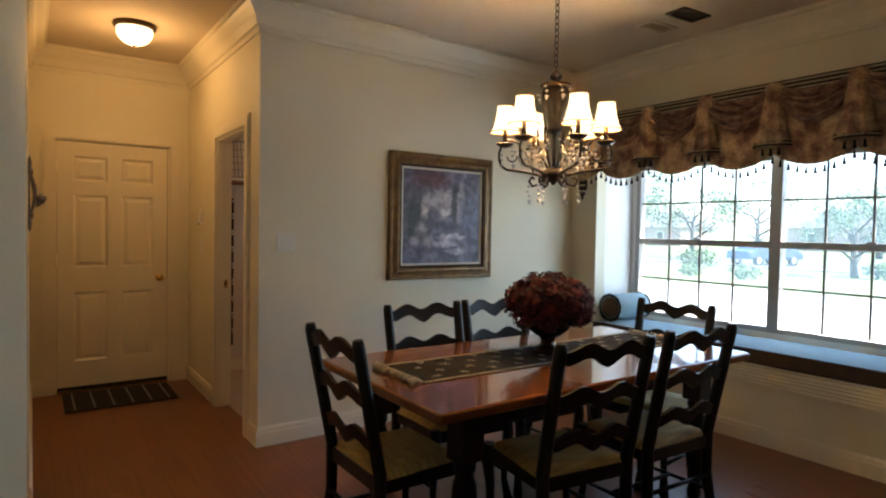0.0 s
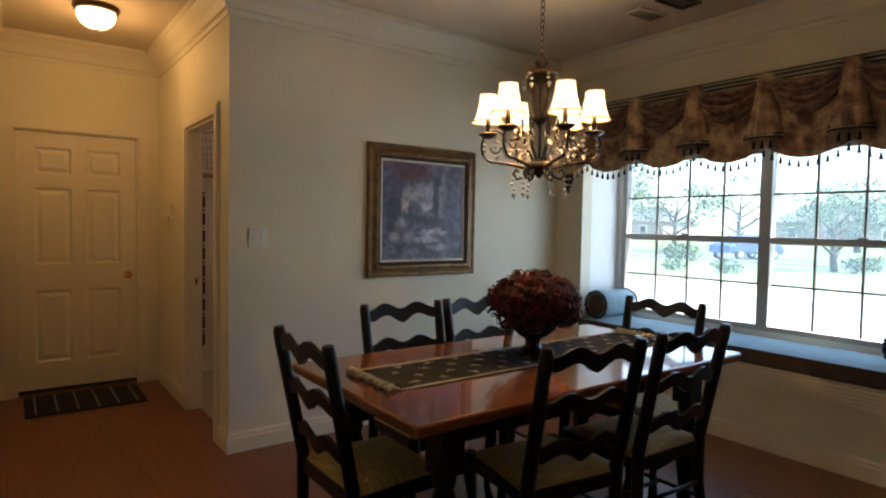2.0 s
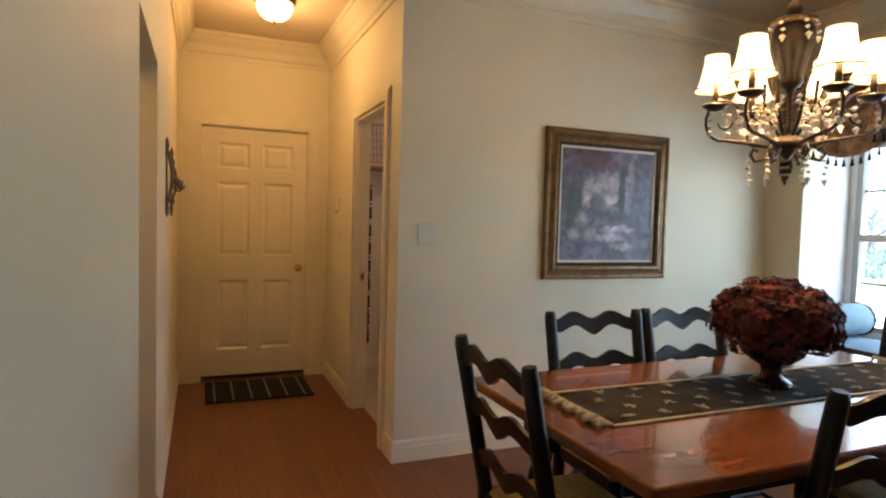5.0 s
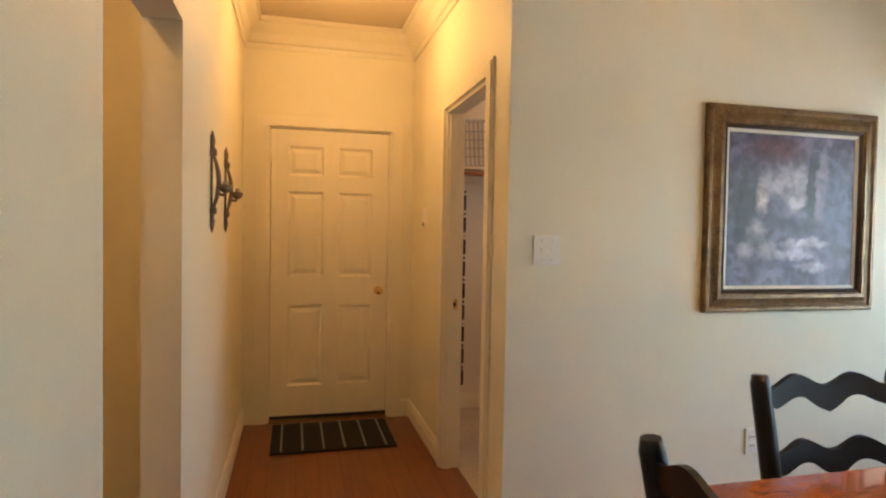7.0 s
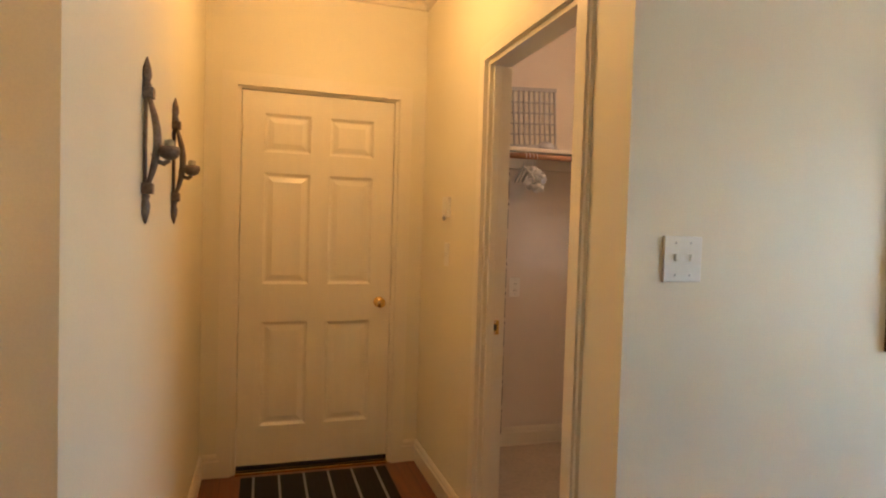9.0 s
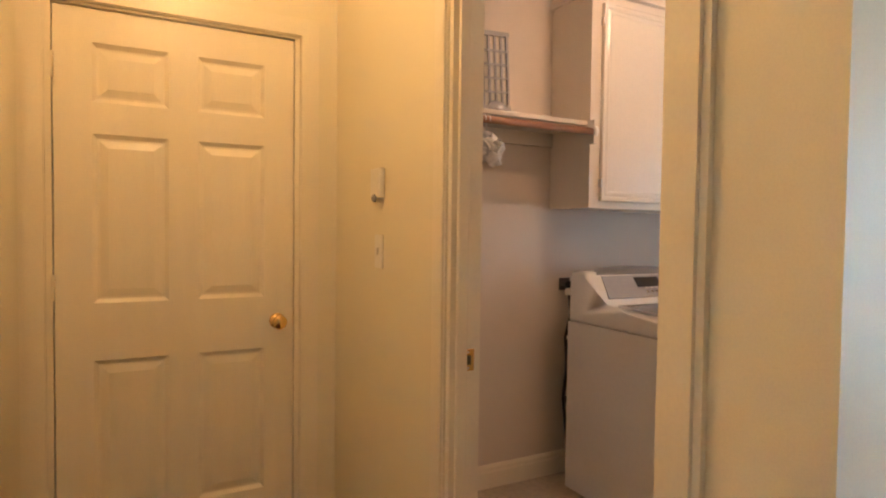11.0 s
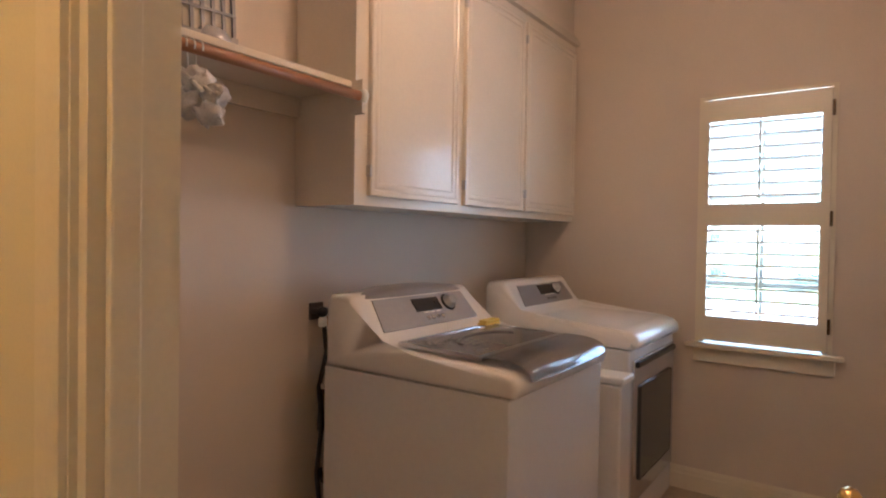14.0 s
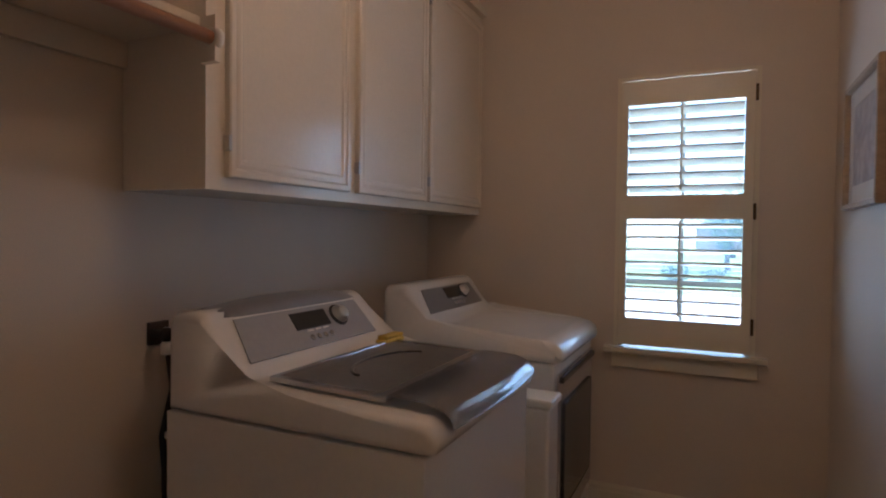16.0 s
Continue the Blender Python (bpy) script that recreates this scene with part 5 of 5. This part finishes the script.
for i in range(9):
    z = 0.43 + 0.13 * i
    bm = bmesh.new()
    box(bm, 0.006, 0.064, -0.115, 0.115, z, z + 0.115)
    bmesh.ops.bevel(bm, geom=bm.edges[:], offset=0.015, segments=3, affect="EDGES")
    part("pocket", bm, POCKET, organizer, "stuffed dark pocket")
    part("band", boxes((0.006, 0.058, -0.117, 0.117, z + 0.1165, z + 0.1285)), IVORY if i % 4 == 2 else POCKET, organizer)
part("hanger_hook", tube([(0.003, 0, 1.62), (0.003, 0, 1.68)], 0.004), STEEL, organizer)

def outlet_facing_front(name, m, label):
    return plate_on_wall(name, m, 1, label, "outlet", True)


outlet_facing_front("wall_outlet", pose(2.44, LB, 1.0), "ivory wall outlet on the laundry back wall")


def machine_shell(profile, x0, x1, bevel):
    """The upper shell of a washer or dryer: a side profile of (y, z) run from x0 to x1."""
    bm = bmesh.new()
    ends = [[bm.verts.new((x, y, z)) for y, z in profile] for x in (x0, x1)]
    n = len(profile)
    for i in range(n):
        bm.faces.new((ends[0][i], ends[0][(i + 1) % n], ends[1][(i + 1) % n], ends[1][i]))
    caps = [bm.faces.new(ends[0][::-1]), bm.faces.new(ends[1])]
    rim = [e for f in caps for e in f.edges]
    bmesh.ops.bevel(bm, geom=list(set(rim)), offset=bevel, segments=4, affect="EDGES", profile=0.5)
    for f in bm.faces:
        f.smooth = True
    return bm


WX0, WX1 = 2.945, 3.63
washer = tagged(empty("washing_machine", pose(0, 0, 0)), "white top-loading washing machine with a silver glass lid", "washing machine")
part("body", soft_box(WX0, WX1, 5.485, 6.16, 0.02, 0.865, 0.005, 2), ENAMEL, washer)
PROFILE = [(5.485, 0.866), (5.47, 0.872), (5.462, 0.90), (5.475, 0.928), (5.51, 0.94), (5.80, 0.952), (5.905, 0.957), (5.93, 0.966), (5.95, 0.985), (6.035, 1.105), (6.05, 1.118), (6.075, 1.125), (6.14, 1.118), (6.158, 1.09), (6.16, 0.866)]
part("top", machine_shell(PROFILE, WX0, WX1, 0.022), ENAMEL, washer)
bm = bmesh.new()
g = []
for i in range(17):
    u = -1 + 2 * i / 16
    curve = 0.014 * (1 - u * u)
    col = []
    for q in range(13):
        t = q / 12
        y = 5.600 - 0.150 * math.sin(math.pi / 2 * (1 - t)) ** 1.0 if t < 1 else 5.600
        z = 0.962 - 0.052 * (1 - math.sin(math.pi / 2 * t)) ** 1.6
        col.append(bm.verts.new(((WX0 + WX1) / 2 + u * 0.288, y - curve * (1 - t), z + 0.004)))
    g.append(col)
for a, b in zip(g, g[1:]):
    for i in range(12):
        bm.faces.new((a[i], b[i], b[i + 1], a[i + 1])).smooth = True
bmesh.ops.solidify(bm, geom=bm.faces[:], thickness=0.003)
part("lid_handle", bm, SILVER, washer, "curved silver lid handle")
slope = math.degrees(math.atan2(0.957 - 0.945, 0.30))
m = pose((WX0 + WX1) / 2, 5.745, 0.957, slope)
bm = bmesh.new()
for s in ((-0.29, 0.29, -0.145, -0.12, 0, 0.012), (-0.29, 0.29, 0.135, 0.15, 0, 0.012), (-0.29, -0.27, -0.12, 0.135, 0, 0.012), (0.27, 0.29, -0.12, 0.135, 0, 0.012)):
    box(bm, *s, m)
part("lid_frame", bm, SILVER, washer, "silver lid frame")
bm = bmesh.new()
box(bm, -0.27, 0.27, -0.12, 0.135, 0.002, 0.010, m)
part("lid_glass", bm, LIDGLASS, washer, "smoked glass lid window")
part("tub_rim", tube([m @ Vector((0.17 * math.cos(t), -0.02 + 0.085 * math.sin(t), 0.0115)) for t in (math.pi * (0.05 + 0.9 * q / 20) for q in range(21))], 0.004, 6), DARKBROWN, washer)


def console(root, paint, m, w0, w1, h, dial_x, screen):
    """The control panel on the sloping console: trapezoid panel, screen, dial, buttons."""
    bm = bmesh.new()
    pts = [(-w0, -h / 2), (w0, -h / 2), (w1, h / 2), (-w1, h / 2)]
    v = [bm.verts.new(m @ Vector((x, d, z))) for d in (0, -0.004) for x, z in pts]
    for q in ((0, 1, 2, 3), (4, 7, 6, 5), (0, 4, 5, 1), (1, 5, 6, 2), (2, 6, 7, 3), (3, 7, 4, 0)):
        bm.faces.new([v[i] for i in q])
    panel = part("control_panel", bm, paint, root, "silver grey control panel")
    bm = bmesh.new()
    box(bm, screen - 0.09, screen + 0.065, -0.007, -0.004, -0.006, 0.048, m)
    part("display", bm, DARKGLASS, panel, "dark display window")
    part("dial", lathe([(0.03, 0), (0.03, 0.006), (0.024, 0.01), (0.022, 0.024), (0.018, 0.028), (0.004, 0.028)], 24, m @ pose(dial_x, -0.004, 0.018, 90)), STEEL, panel, "round chrome dial")
    part("dial_ring", lathe([(0.036, 0), (0.036, 0.004), (0.03, 0.007), (0.029, 0.002)], 24, m @ pose(dial_x, -0.004, 0.018, 90)), DARKGLASS, panel, "dark dial surround")
    for i in range(4):
        part("button", lathe([(0.009, 0), (0.009, 0.003), (0.006, 0.005)], 12, m @ pose(screen - 0.045 + 0.03 * i, -0.004, -0.035, 90)), SILVER, panel)
    for i in range(3):
        bm = bmesh.new()
        box(bm, screen - 0.05 + 0.035 * i, screen - 0.025 + 0.035 * i, -0.0055, -0.004, -0.014, -0.010, m)
        part("marking", bm, WHITEPLASTIC, panel)


bm = bmesh.new()
rows = []
for i in range(25):
    u = -1 + i / 12
    rise = 0.016 * (1 - u * u)
    x = (WX0 + WX1) / 2 + 0.285 * u
    rows.append([bm.verts.new((x, y, z)) for y, z in ((6.032, 1.098), (6.036, 1.106 + rise), (6.055, 1.120 + rise), (6.11, 1.124 + rise), (6.135, 1.116 + rise), (6.14, 1.10))])
for a, b in zip(rows, rows[1:]):
    for i in range(5):
        bm.faces.new((a[i], b[i], b[i + 1], a[i + 1])).smooth = True
bm.faces.new(rows[0]), bm.faces.new(rows[-1][::-1])
CAPGREY = material("dark_grey_trim", (0.24, 0.235, 0.24), 0.4, vary=0.03, bump=0.03)
part("console_cap", bm, CAPGREY, washer, "arched grey console top")

tilt = -math.degrees(math.atan2(0.085, 0.12))
console(washer, GREYPANEL, pose((WX0 + WX1) / 2, 5.9925, 1.0465, tilt), 0.285, 0.265, 0.125, 0.14, 0.02)
for x in (WX0 + 0.06, WX1 - 0.06):
    for y in (5.53, 6.11):
        part("foot", lathe([(0.025, 0), (0.025, 0.012), (0.012, 0.022)], 12, pose(x, y, 0.006)), RUBBER, washer)

washer.matrix_basis = Matrix.Translation((2.975, 5.585, 0)) @ Matrix.Diagonal((1.022, 1.085, 0.985, 1)) @ Matrix.Translation((-WX0, -5.485, 0))

DX0, DX1 = 3.725, 4.42
dryer = tagged(empty("clothes_dryer", pose(0, 0, 0)), "white clothes dryer with a dark front door window", "dryer")
part("body", soft_box(DX0, DX1, 5.40, 6.16, 0.02, 0.845, 0.012, 3), ENAMEL, dryer)
PROFILE = [(5.40, 0.849), (5.372, 0.852), (5.365, 0.87), (5.372, 0.90), (5.40, 0.922), (5.45, 0.93), (5.885, 0.94), (5.92, 0.95), (5.945, 0.975), (6.03, 1.09), (6.045, 1.103), (6.07, 1.11), (6.14, 1.104), (6.158, 1.08), (6.16, 0.849)]
part("top", machine_shell(PROFILE, DX0, DX1, 0.03), ENAMEL, dryer)
part("front_panel", soft_box(DX0 + 0.03, DX1 - 0.03, 5.386, 5.402, 0.17, 0.80, 0.008), SILVER, dryer, "silver front door")
part("door_window", soft_box(DX0 + 0.10, DX1 - 0.10, 5.378, 5.39, 0.26, 0.68, 0.012, 3), DARKGLASS, dryer, "dark glass door window")
part("door_lip", soft_box(DX0 + 0.05, DX1 - 0.05, 5.372, 5.388, 0.765, 0.79, 0.006), DARKGLASS, dryer, "dark recessed door pull")
console(dryer, CAPGREY, pose((DX0 + DX1) / 2, 5.9875, 1.033, tilt), 0.285, 0.255, 0.115, 0.13, 0.03)
for x in (DX0 + 0.06, DX1 - 0.06):
    for y in (5.45, 6.11):
        part("foot", lathe([(0.025, 0), (0.025, 0.012), (0.012, 0.022)], 12, pose(x, y, 0.006)), RUBBER, dryer)
dryer.matrix_basis = Matrix.Translation((4.03, 5.56, 0)) @ Matrix.Diagonal((1.007, 0.956, 0.99, 1)) @ Matrix.Translation((-DX0, -5.365, 0))
bin_ = tagged(empty("slim_bin", pose(3.835, 5.70, 0.006)), "slim white plastic bin between the machines", "bin")
part("tub", soft_box(-0.064, 0.064, -0.16, 0.2, 0, 0.74, 0.012, 3), ENAMEL, bin_)
part("lid", soft_box(-0.068, 0.068, -0.17, 0.21, 0.742, 0.77, 0.01, 3), WHITEPLASTIC, bin_)
cloth = tagged(empty("yellow_cloth", pose(3.60, 6.03, 0.951)), "folded yellow cleaning cloth on the washing machine", "cloth")
part("fold", soft_box(-0.055, 0.06, -0.022, 0.022, 0, 0.014, 0.006, 3), YELLOW, cloth)
part("fold", soft_box(-0.045, 0.062, -0.018, 0.02, 0.0142, 0.026, 0.005, 3), YELLOW, cloth)

valve = tagged(empty("water_valves", pose(3.10, LB, 0)), "water valves with dark hoses beside the washing machine", "hoses")
part("valve_plate", soft_box(-0.038, 0.028, -0.012, 0, 0.985, 1.05, 0.004), DARKBROWN, valve, "dark valve plate on the wall")
for i, dx in enumerate((-0.026, 0.014)):
    part("tap", lathe([(0.012, 0), (0.012, 0.04), (0.019, 0.045), (0.019, 0.062), (0.006, 0.064)], 12, pose(dx, -0.012, 1.02, 90)), STEEL if i else RUBBER, valve)
    part("coupling", lathe([(0.013, 0), (0.016, 0.004), (0.016, 0.03), (0.011, 0.036)], 10, pose(dx, -0.066, 0.965)), BRASS if i else WHITEPLASTIC, valve, "threaded hose coupling")
    hose = [(dx, -0.055, 1.02), (dx, -0.07, 0.985), (dx + 0.012, -0.075, 0.87), (dx - 0.014, -0.065, 0.74), (dx - 0.004, -0.07, 0.6), (dx - 0.022, -0.065, 0.42), (dx - 0.006, -0.08, 0.2), (dx, -0.08, 0.1)]
    part("hose", tube(hose, 0.009, 8), GREYPANEL if i else RUBBER, valve, "rubber water hose")
loop = [(-0.02 + 0.028 * math.cos(t), -0.075 + 0.05 * math.cos(t), 0.56 + 0.17 * math.sin(t)) for t in (2 * math.pi * q / 20 for q in range(18))]
part("drain_hose", tube(loop, 0.014, 8), RUBBER, valve, "looped black drain hose")
part("cable_tie", soft_box(-0.04, 0.03, -0.085, -0.055, 0.735, 0.755, 0.004), WHITEPLASTIC, valve, "white cable tie")

# shuttered window
shutter = tagged(empty("window_2", pose(LX, 5.205, 0)), "small window with white plantation shutters half open", "window", "", "structure")
part("window_frame", boxes((-0.014, 0.0, -0.298, -0.279, 0.79, 2.045), (-0.014, 0.0, 0.279, 0.298, 0.79, 2.045), (-0.014, 0.0, -0.279, 0.279, 2.028, 2.045)), TRIM, shutter)
part("window_sill", soft_box(-0.05, 0.0, -0.345, 0.34, 0.765, 0.79, 0.005), TRIM, shutter)
part("apron", soft_box(-0.016, 0.0, -0.31, 0.305, 0.69, 0.765, 0.004), TRIM, shutter)
part("panel_frame", boxes((-0.03, -0.004, -0.276, -0.238, 0.803, 2.022), (-0.03, -0.004, 0.245, 0.276, 0.803, 2.022), (-0.03, -0.004, -0.238, 0.245, 1.911, 2.022), (-0.03, -0.004, -0.238, 0.245, 1.387, 1.497), (-0.03, -0.004, -0.238, 0.245, 0.803, 0.928)), TRIM, shutter, "white shutter panel frame")
for z0, z1, n in ((1.497, 1.911, 7), (0.928, 1.387, 8)):
    for i in range(n):
        z = z0 + (z1 - z0) * (i + 0.5) / n
        bm = bmesh.new()
        box(bm, -0.028, 0.028, -0.236, 0.243, -0.005, 0.005, pose(-0.008, 0, z, 0, 27 if z1 > 1.5 else 10))
        bmesh.ops.bevel(bm, geom=bm.edges[:], offset=0.002, segments=1, affect="EDGES")
        part("louver", bm, TRIM, shutter)
    part("tilt_rod", boxes((-0.046, -0.038, 0.009, 0.019, z0 + 0.02, z1 - 0.005)), TRIM, shutter)
for z in (0.92, 1.42, 1.93):
    part("hinge", soft_box(-0.034, -0.014, -0.288, -0.276, z - 0.035, z + 0.035, 0.002, 1), BRONZE, shutter, "dark metal hinge")
pane = part("pane", sheet((0.072, -0.255, 0.788), (0.072, 0.26, 0.788), (0.072, 0.26, 2.03), (0.072, -0.255, 2.03)), HAZED, shutter)
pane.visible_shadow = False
part("meeting_rail", boxes((0.055, 0.09, -0.255, 0.26, 1.08, 1.105), (0.06, 0.085, 0.002, 0.017, 0.788, 2.03)), BACKLITGREY, shutter)


def small_picture(m, w, h, label):
    root = tagged(empty("framed_print", m), label, "framed print", "prints on the laundry wall")
    bm = bmesh.new()
    frame_ring(bm, w, h, [(0, 0), (0, 0.026), (0.003, 0.029), (0.016, 0.029), (0.02, 0.022), (0.022, 0.012)])
    part("frame", bm, PALEWOOD, root, "pale wooden frame")
    bm = bmesh.new()
    frame_ring(bm, w - 0.044, h - 0.044, [(0, 0.012), (0.055, 0.0118), (0.057, 0.010)])
    part("mount", bm, LINER, root, "white card mount")
    part("print", boxes((-w / 2 + 0.075, w / 2 - 0.075, -0.0098, -0.004, -h / 2 + 0.075, h / 2 - 0.075)), PRINT, root, "faded grey print")
    glaze = part("glazing", sheet((-w / 2 + 0.022, -0.015, -h / 2 + 0.022), (w / 2 - 0.022, -0.015, -h / 2 + 0.022), (w / 2 - 0.022, -0.015, h / 2 - 0.022), (-w / 2 + 0.022, -0.015, h / 2 - 0.022)), GLASS, root)
    glaze.visible_shadow = False
    return root


PALEWOOD = material("pale_oak", (0.45, 0.33, 0.22), 0.45, vary=0.1, scale=8, grain=60, stretch=(1, 1, 4))
PRINT = material("faded_print", (0.50, 0.47, 0.46), 0.7, vary=0.15, scale=9, grain=40, second=(0.32, 0.28, 0.29), cut=(0.4, 0.6))
small_picture(pose(4.23, LR, 1.625, 0, 0, 180), 0.50, 0.43, "pale framed print hung beside the laundry window")
small_picture(pose(3.55, LR, 1.645, 0, 0, 180), 0.50, 0.43, "pale framed print hung above the door swing")

# ---- outdoors ----
structure("ground", boxes((-900, 900, -900, 900, -0.6, -0.4)), GRASS, "sunlit lawn reaching the horizon", "ground")
structure("driveway", boxes((6.2, 20, -40, 14, -0.4, -0.36)), CONCRETE, "pale sunlit concrete driveway", "driveway")
structure("road", boxes((33, 41, -400, 400, -0.4, -0.385)), ASPHALT, "asphalt street beyond the lawn", "road")
structure("kerb", boxes((32.7, 33, -400, 400, -0.4, -0.26)), CONCRETE, "concrete kerb along the street", "kerb")
structure("exterior_wall", boxes((4.932, 5.04, 5.62, 9.0, -0.5, 3.0), (4.722, 4.83, -4.0, 1.58, -0.5, 3.0)), BRICKRED, "outer brick wall of the house", "wall")


def leaf_cloud(bm, rnd, middle, radius, count, size):
    for k in range(count):
        d = Vector((rnd.gauss(0, 1), rnd.gauss(0, 1), rnd.gauss(0, 1))).normalized()
        p = middle + Vector((d.x * radius.x, d.y * radius.y, d.z * radius.z)) * rnd.uniform(0.35, 1.05)
        n = (d + 0.8 * Vector((rnd.gauss(0, 1), rnd.gauss(0, 1), rnd.gauss(0, 1)))).normalized()
        a = n.orthogonal().normalized() * size * rnd.uniform(0.6, 1.2)
        b = n.cross(a) * 0.6
        bm.faces.new([bm.verts.new(p + q) for q in (-a, b, a, -b)])


def tree(x, y, h, spread, seed, label):
    rnd = random.Random(seed)
    root = tagged(empty("tree", pose(x, y, -0.41)), label, "tree", "trees beyond the lawn")
    bm = tube([(0, 0, 0), (0.05, 0.1, h * 0.2), (0.0, 0.0, h * 0.4), (0.1, -0.1, h * 0.7)], 0.035 * h, 8, None, [1.2, 0.9, 0.7, 0.2])
    tips = []
    for k in range(8):
        a, z = 2.4 * k, h * (0.12 + 0.05 * k)
        e = Vector((math.cos(a) * spread * 0.7, math.sin(a) * spread * 0.7, z + h * 0.3))
        tube([(0, 0, z), (e.x * 0.45, e.y * 0.45, z + h * 0.12), e], 0.016 * h, 6, bm, [1, 0.7, 0.25])
        tips.append(e)
    part("trunk", bm, BARK, root)
    bm = bmesh.new()
    for e in tips + [Vector((0, 0, h * 0.85))]:
        leaf_cloud(bm, rnd, e + Vector((rnd.uniform(-0.3, 0.3), rnd.uniform(-0.3, 0.3), 0)), Vector((spread * 0.42, spread * 0.42, h * 0.16)), 420, 0.015 * h)
    part("crown", bm, TREELEAF, root, "uneven leafy green crown")


def shrub(x, y, r, seed):
    rnd = random.Random(seed)
    root = tagged(empty("shrub", pose(x, y, -0.41)), "rounded green shrub on the lawn", "shrub", "shrubs on the lawn")
    bm = bmesh.new()
    for k in range(5):
        a = 1.26 * k
        leaf_cloud(bm, rnd, Vector((0.4 * r * math.cos(a), 0.4 * r * math.sin(a), 0.45 * r)), Vector((r * 0.6, r * 0.6, r * 0.45)), 130, 0.09 * r)
    part("foliage", bm, TREELEAF, root)
    part("stem", tube([(0, 0, 0), (0, 0, 0.5 * r)], 0.05 * r), BARK, root)


for i, (x, y, h, s) in enumerate(((44, 28, 6.2, 3.6), (48, 40, 7, 4.2), (30, 11.5, 4.2, 1.9), (58, 20, 7, 4.0), (60, 46, 12, 5), (33, 4.6, 3.4, 0.9), (58, 4, 7.5, 4.2), (60, -12, 8, 4.6), (40, -9, 6, 3), (62, 32, 8, 5), (46, 52, 9, 4))):
    tree(x, y, h, s, 20 + i, "leafy green tree standing beyond the lawn")
for i, (x, y, r) in enumerate(((24, 15.5, 0.6), (24.5, 13.4, 0.7), (23.5, 18.5, 0.65), (27, 6.6, 0.7), (27, 5.2, 0.6), (27.5, 3.6, 0.6), (27, -1.5, 0.7), (30, 10.4, 0.9), (31, 19.5, 1.2))):
    shrub(x, y, r, 50 + i)


def house(x, y, w, label):
    root = tagged(empty("house", pose(x, y, -0.41)), label, "house", "houses across the street")
    part("wall", boxes((0, 9, -w / 2, w / 2, 0, 2.8)), BRICKRED, root)
    bm = bmesh.new()
    v = [bm.verts.new(p) for p in ((-0.5, -w / 2 - 0.5, 2.8), (9.5, -w / 2 - 0.5, 2.8), (9.5, w / 2 + 0.5, 2.8), (-0.5, w / 2 + 0.5, 2.8), (4.5, -w / 2 + 3, 5.2), (4.5, w / 2 - 3, 5.2))]
    for q in ((0, 3, 5, 4), (1, 4, 5, 2), (0, 4, 1), (3, 2, 5), (0, 1, 2, 3)):
        bm.faces.new([v[i] for i in q])
    part("roof", bm, ROOF, root, "grey shingle hip roof")
    for k in (-0.3, 0.05, 0.32):
        win = part("window", boxes((-0.05, 0.0, k * w - 0.6, k * w + 0.6, 0.9, 2.2)), TRIM, root)
        part("pane", boxes((-0.06, -0.05, k * w - 0.5, k * w + 0.5, 1.0, 2.1)), DARKGLASS, win)


for y, w in ((-22, 16), (0, 15), (22, 16), (46, 17)):
    house(78, y * 1.3, w, "single-storey brick house with a grey roof")


def parked_car(x, y, turn, tone, label):
    root = tagged(empty("car", pose(x, y, -0.385, 0, 0, turn)), label, "car", "cars parked in the street")
    paint = material("car_paint", tone, 0.25, 0.2, vary=0.03, bump=0, coat=0.6)
    side = [(-2.2, 0.35), (-2.2, 0.75), (-1.5, 0.9), (-0.9, 1.4), (0.7, 1.45), (1.4, 0.95), (2.1, 0.85), (2.2, 0.4)]
    bm = bmesh.new()
    ends = [[bm.verts.new((xx, yy, zz)) for yy, zz in side] for xx in (-0.85, 0.85)]
    for i in range(len(side)):
        j = (i + 1) % len(side)
        bm.faces.new((ends[0][i], ends[0][j], ends[1][j], ends[1][i]))
    caps = [bm.faces.new(ends[0][::-1]), bm.faces.new(ends[1])]
    bmesh.ops.bevel(bm, geom=list({e for f in caps for e in f.edges}), offset=0.1, segments=3, affect="EDGES")
    part("body", bm, paint, root)
    for s in (-1, 1):
        part("side_window", boxes((s * 0.845 - 0.012, s * 0.845 + 0.012, -0.85, 0.95, 0.95, 1.3)), DARKGLASS, root)
        for yy in (-1.35, 1.35):
            wheel = part("wheel", lathe([(0.32, -0.1), (0.33, 0), (0.32, 0.1)], 20, pose(s * 0.78, yy, 0.33, 0, 90)), RUBBER, root)
            part("rim", lathe([(0.2, -0.105), (0.2, 0.105)], 16, pose(s * 0.78, yy, 0.33, 0, 90)), SILVER, wheel)


parked_car(36.5, 18.6, 75, (0.05, 0.08, 0.16), "dark blue car parked in the street")
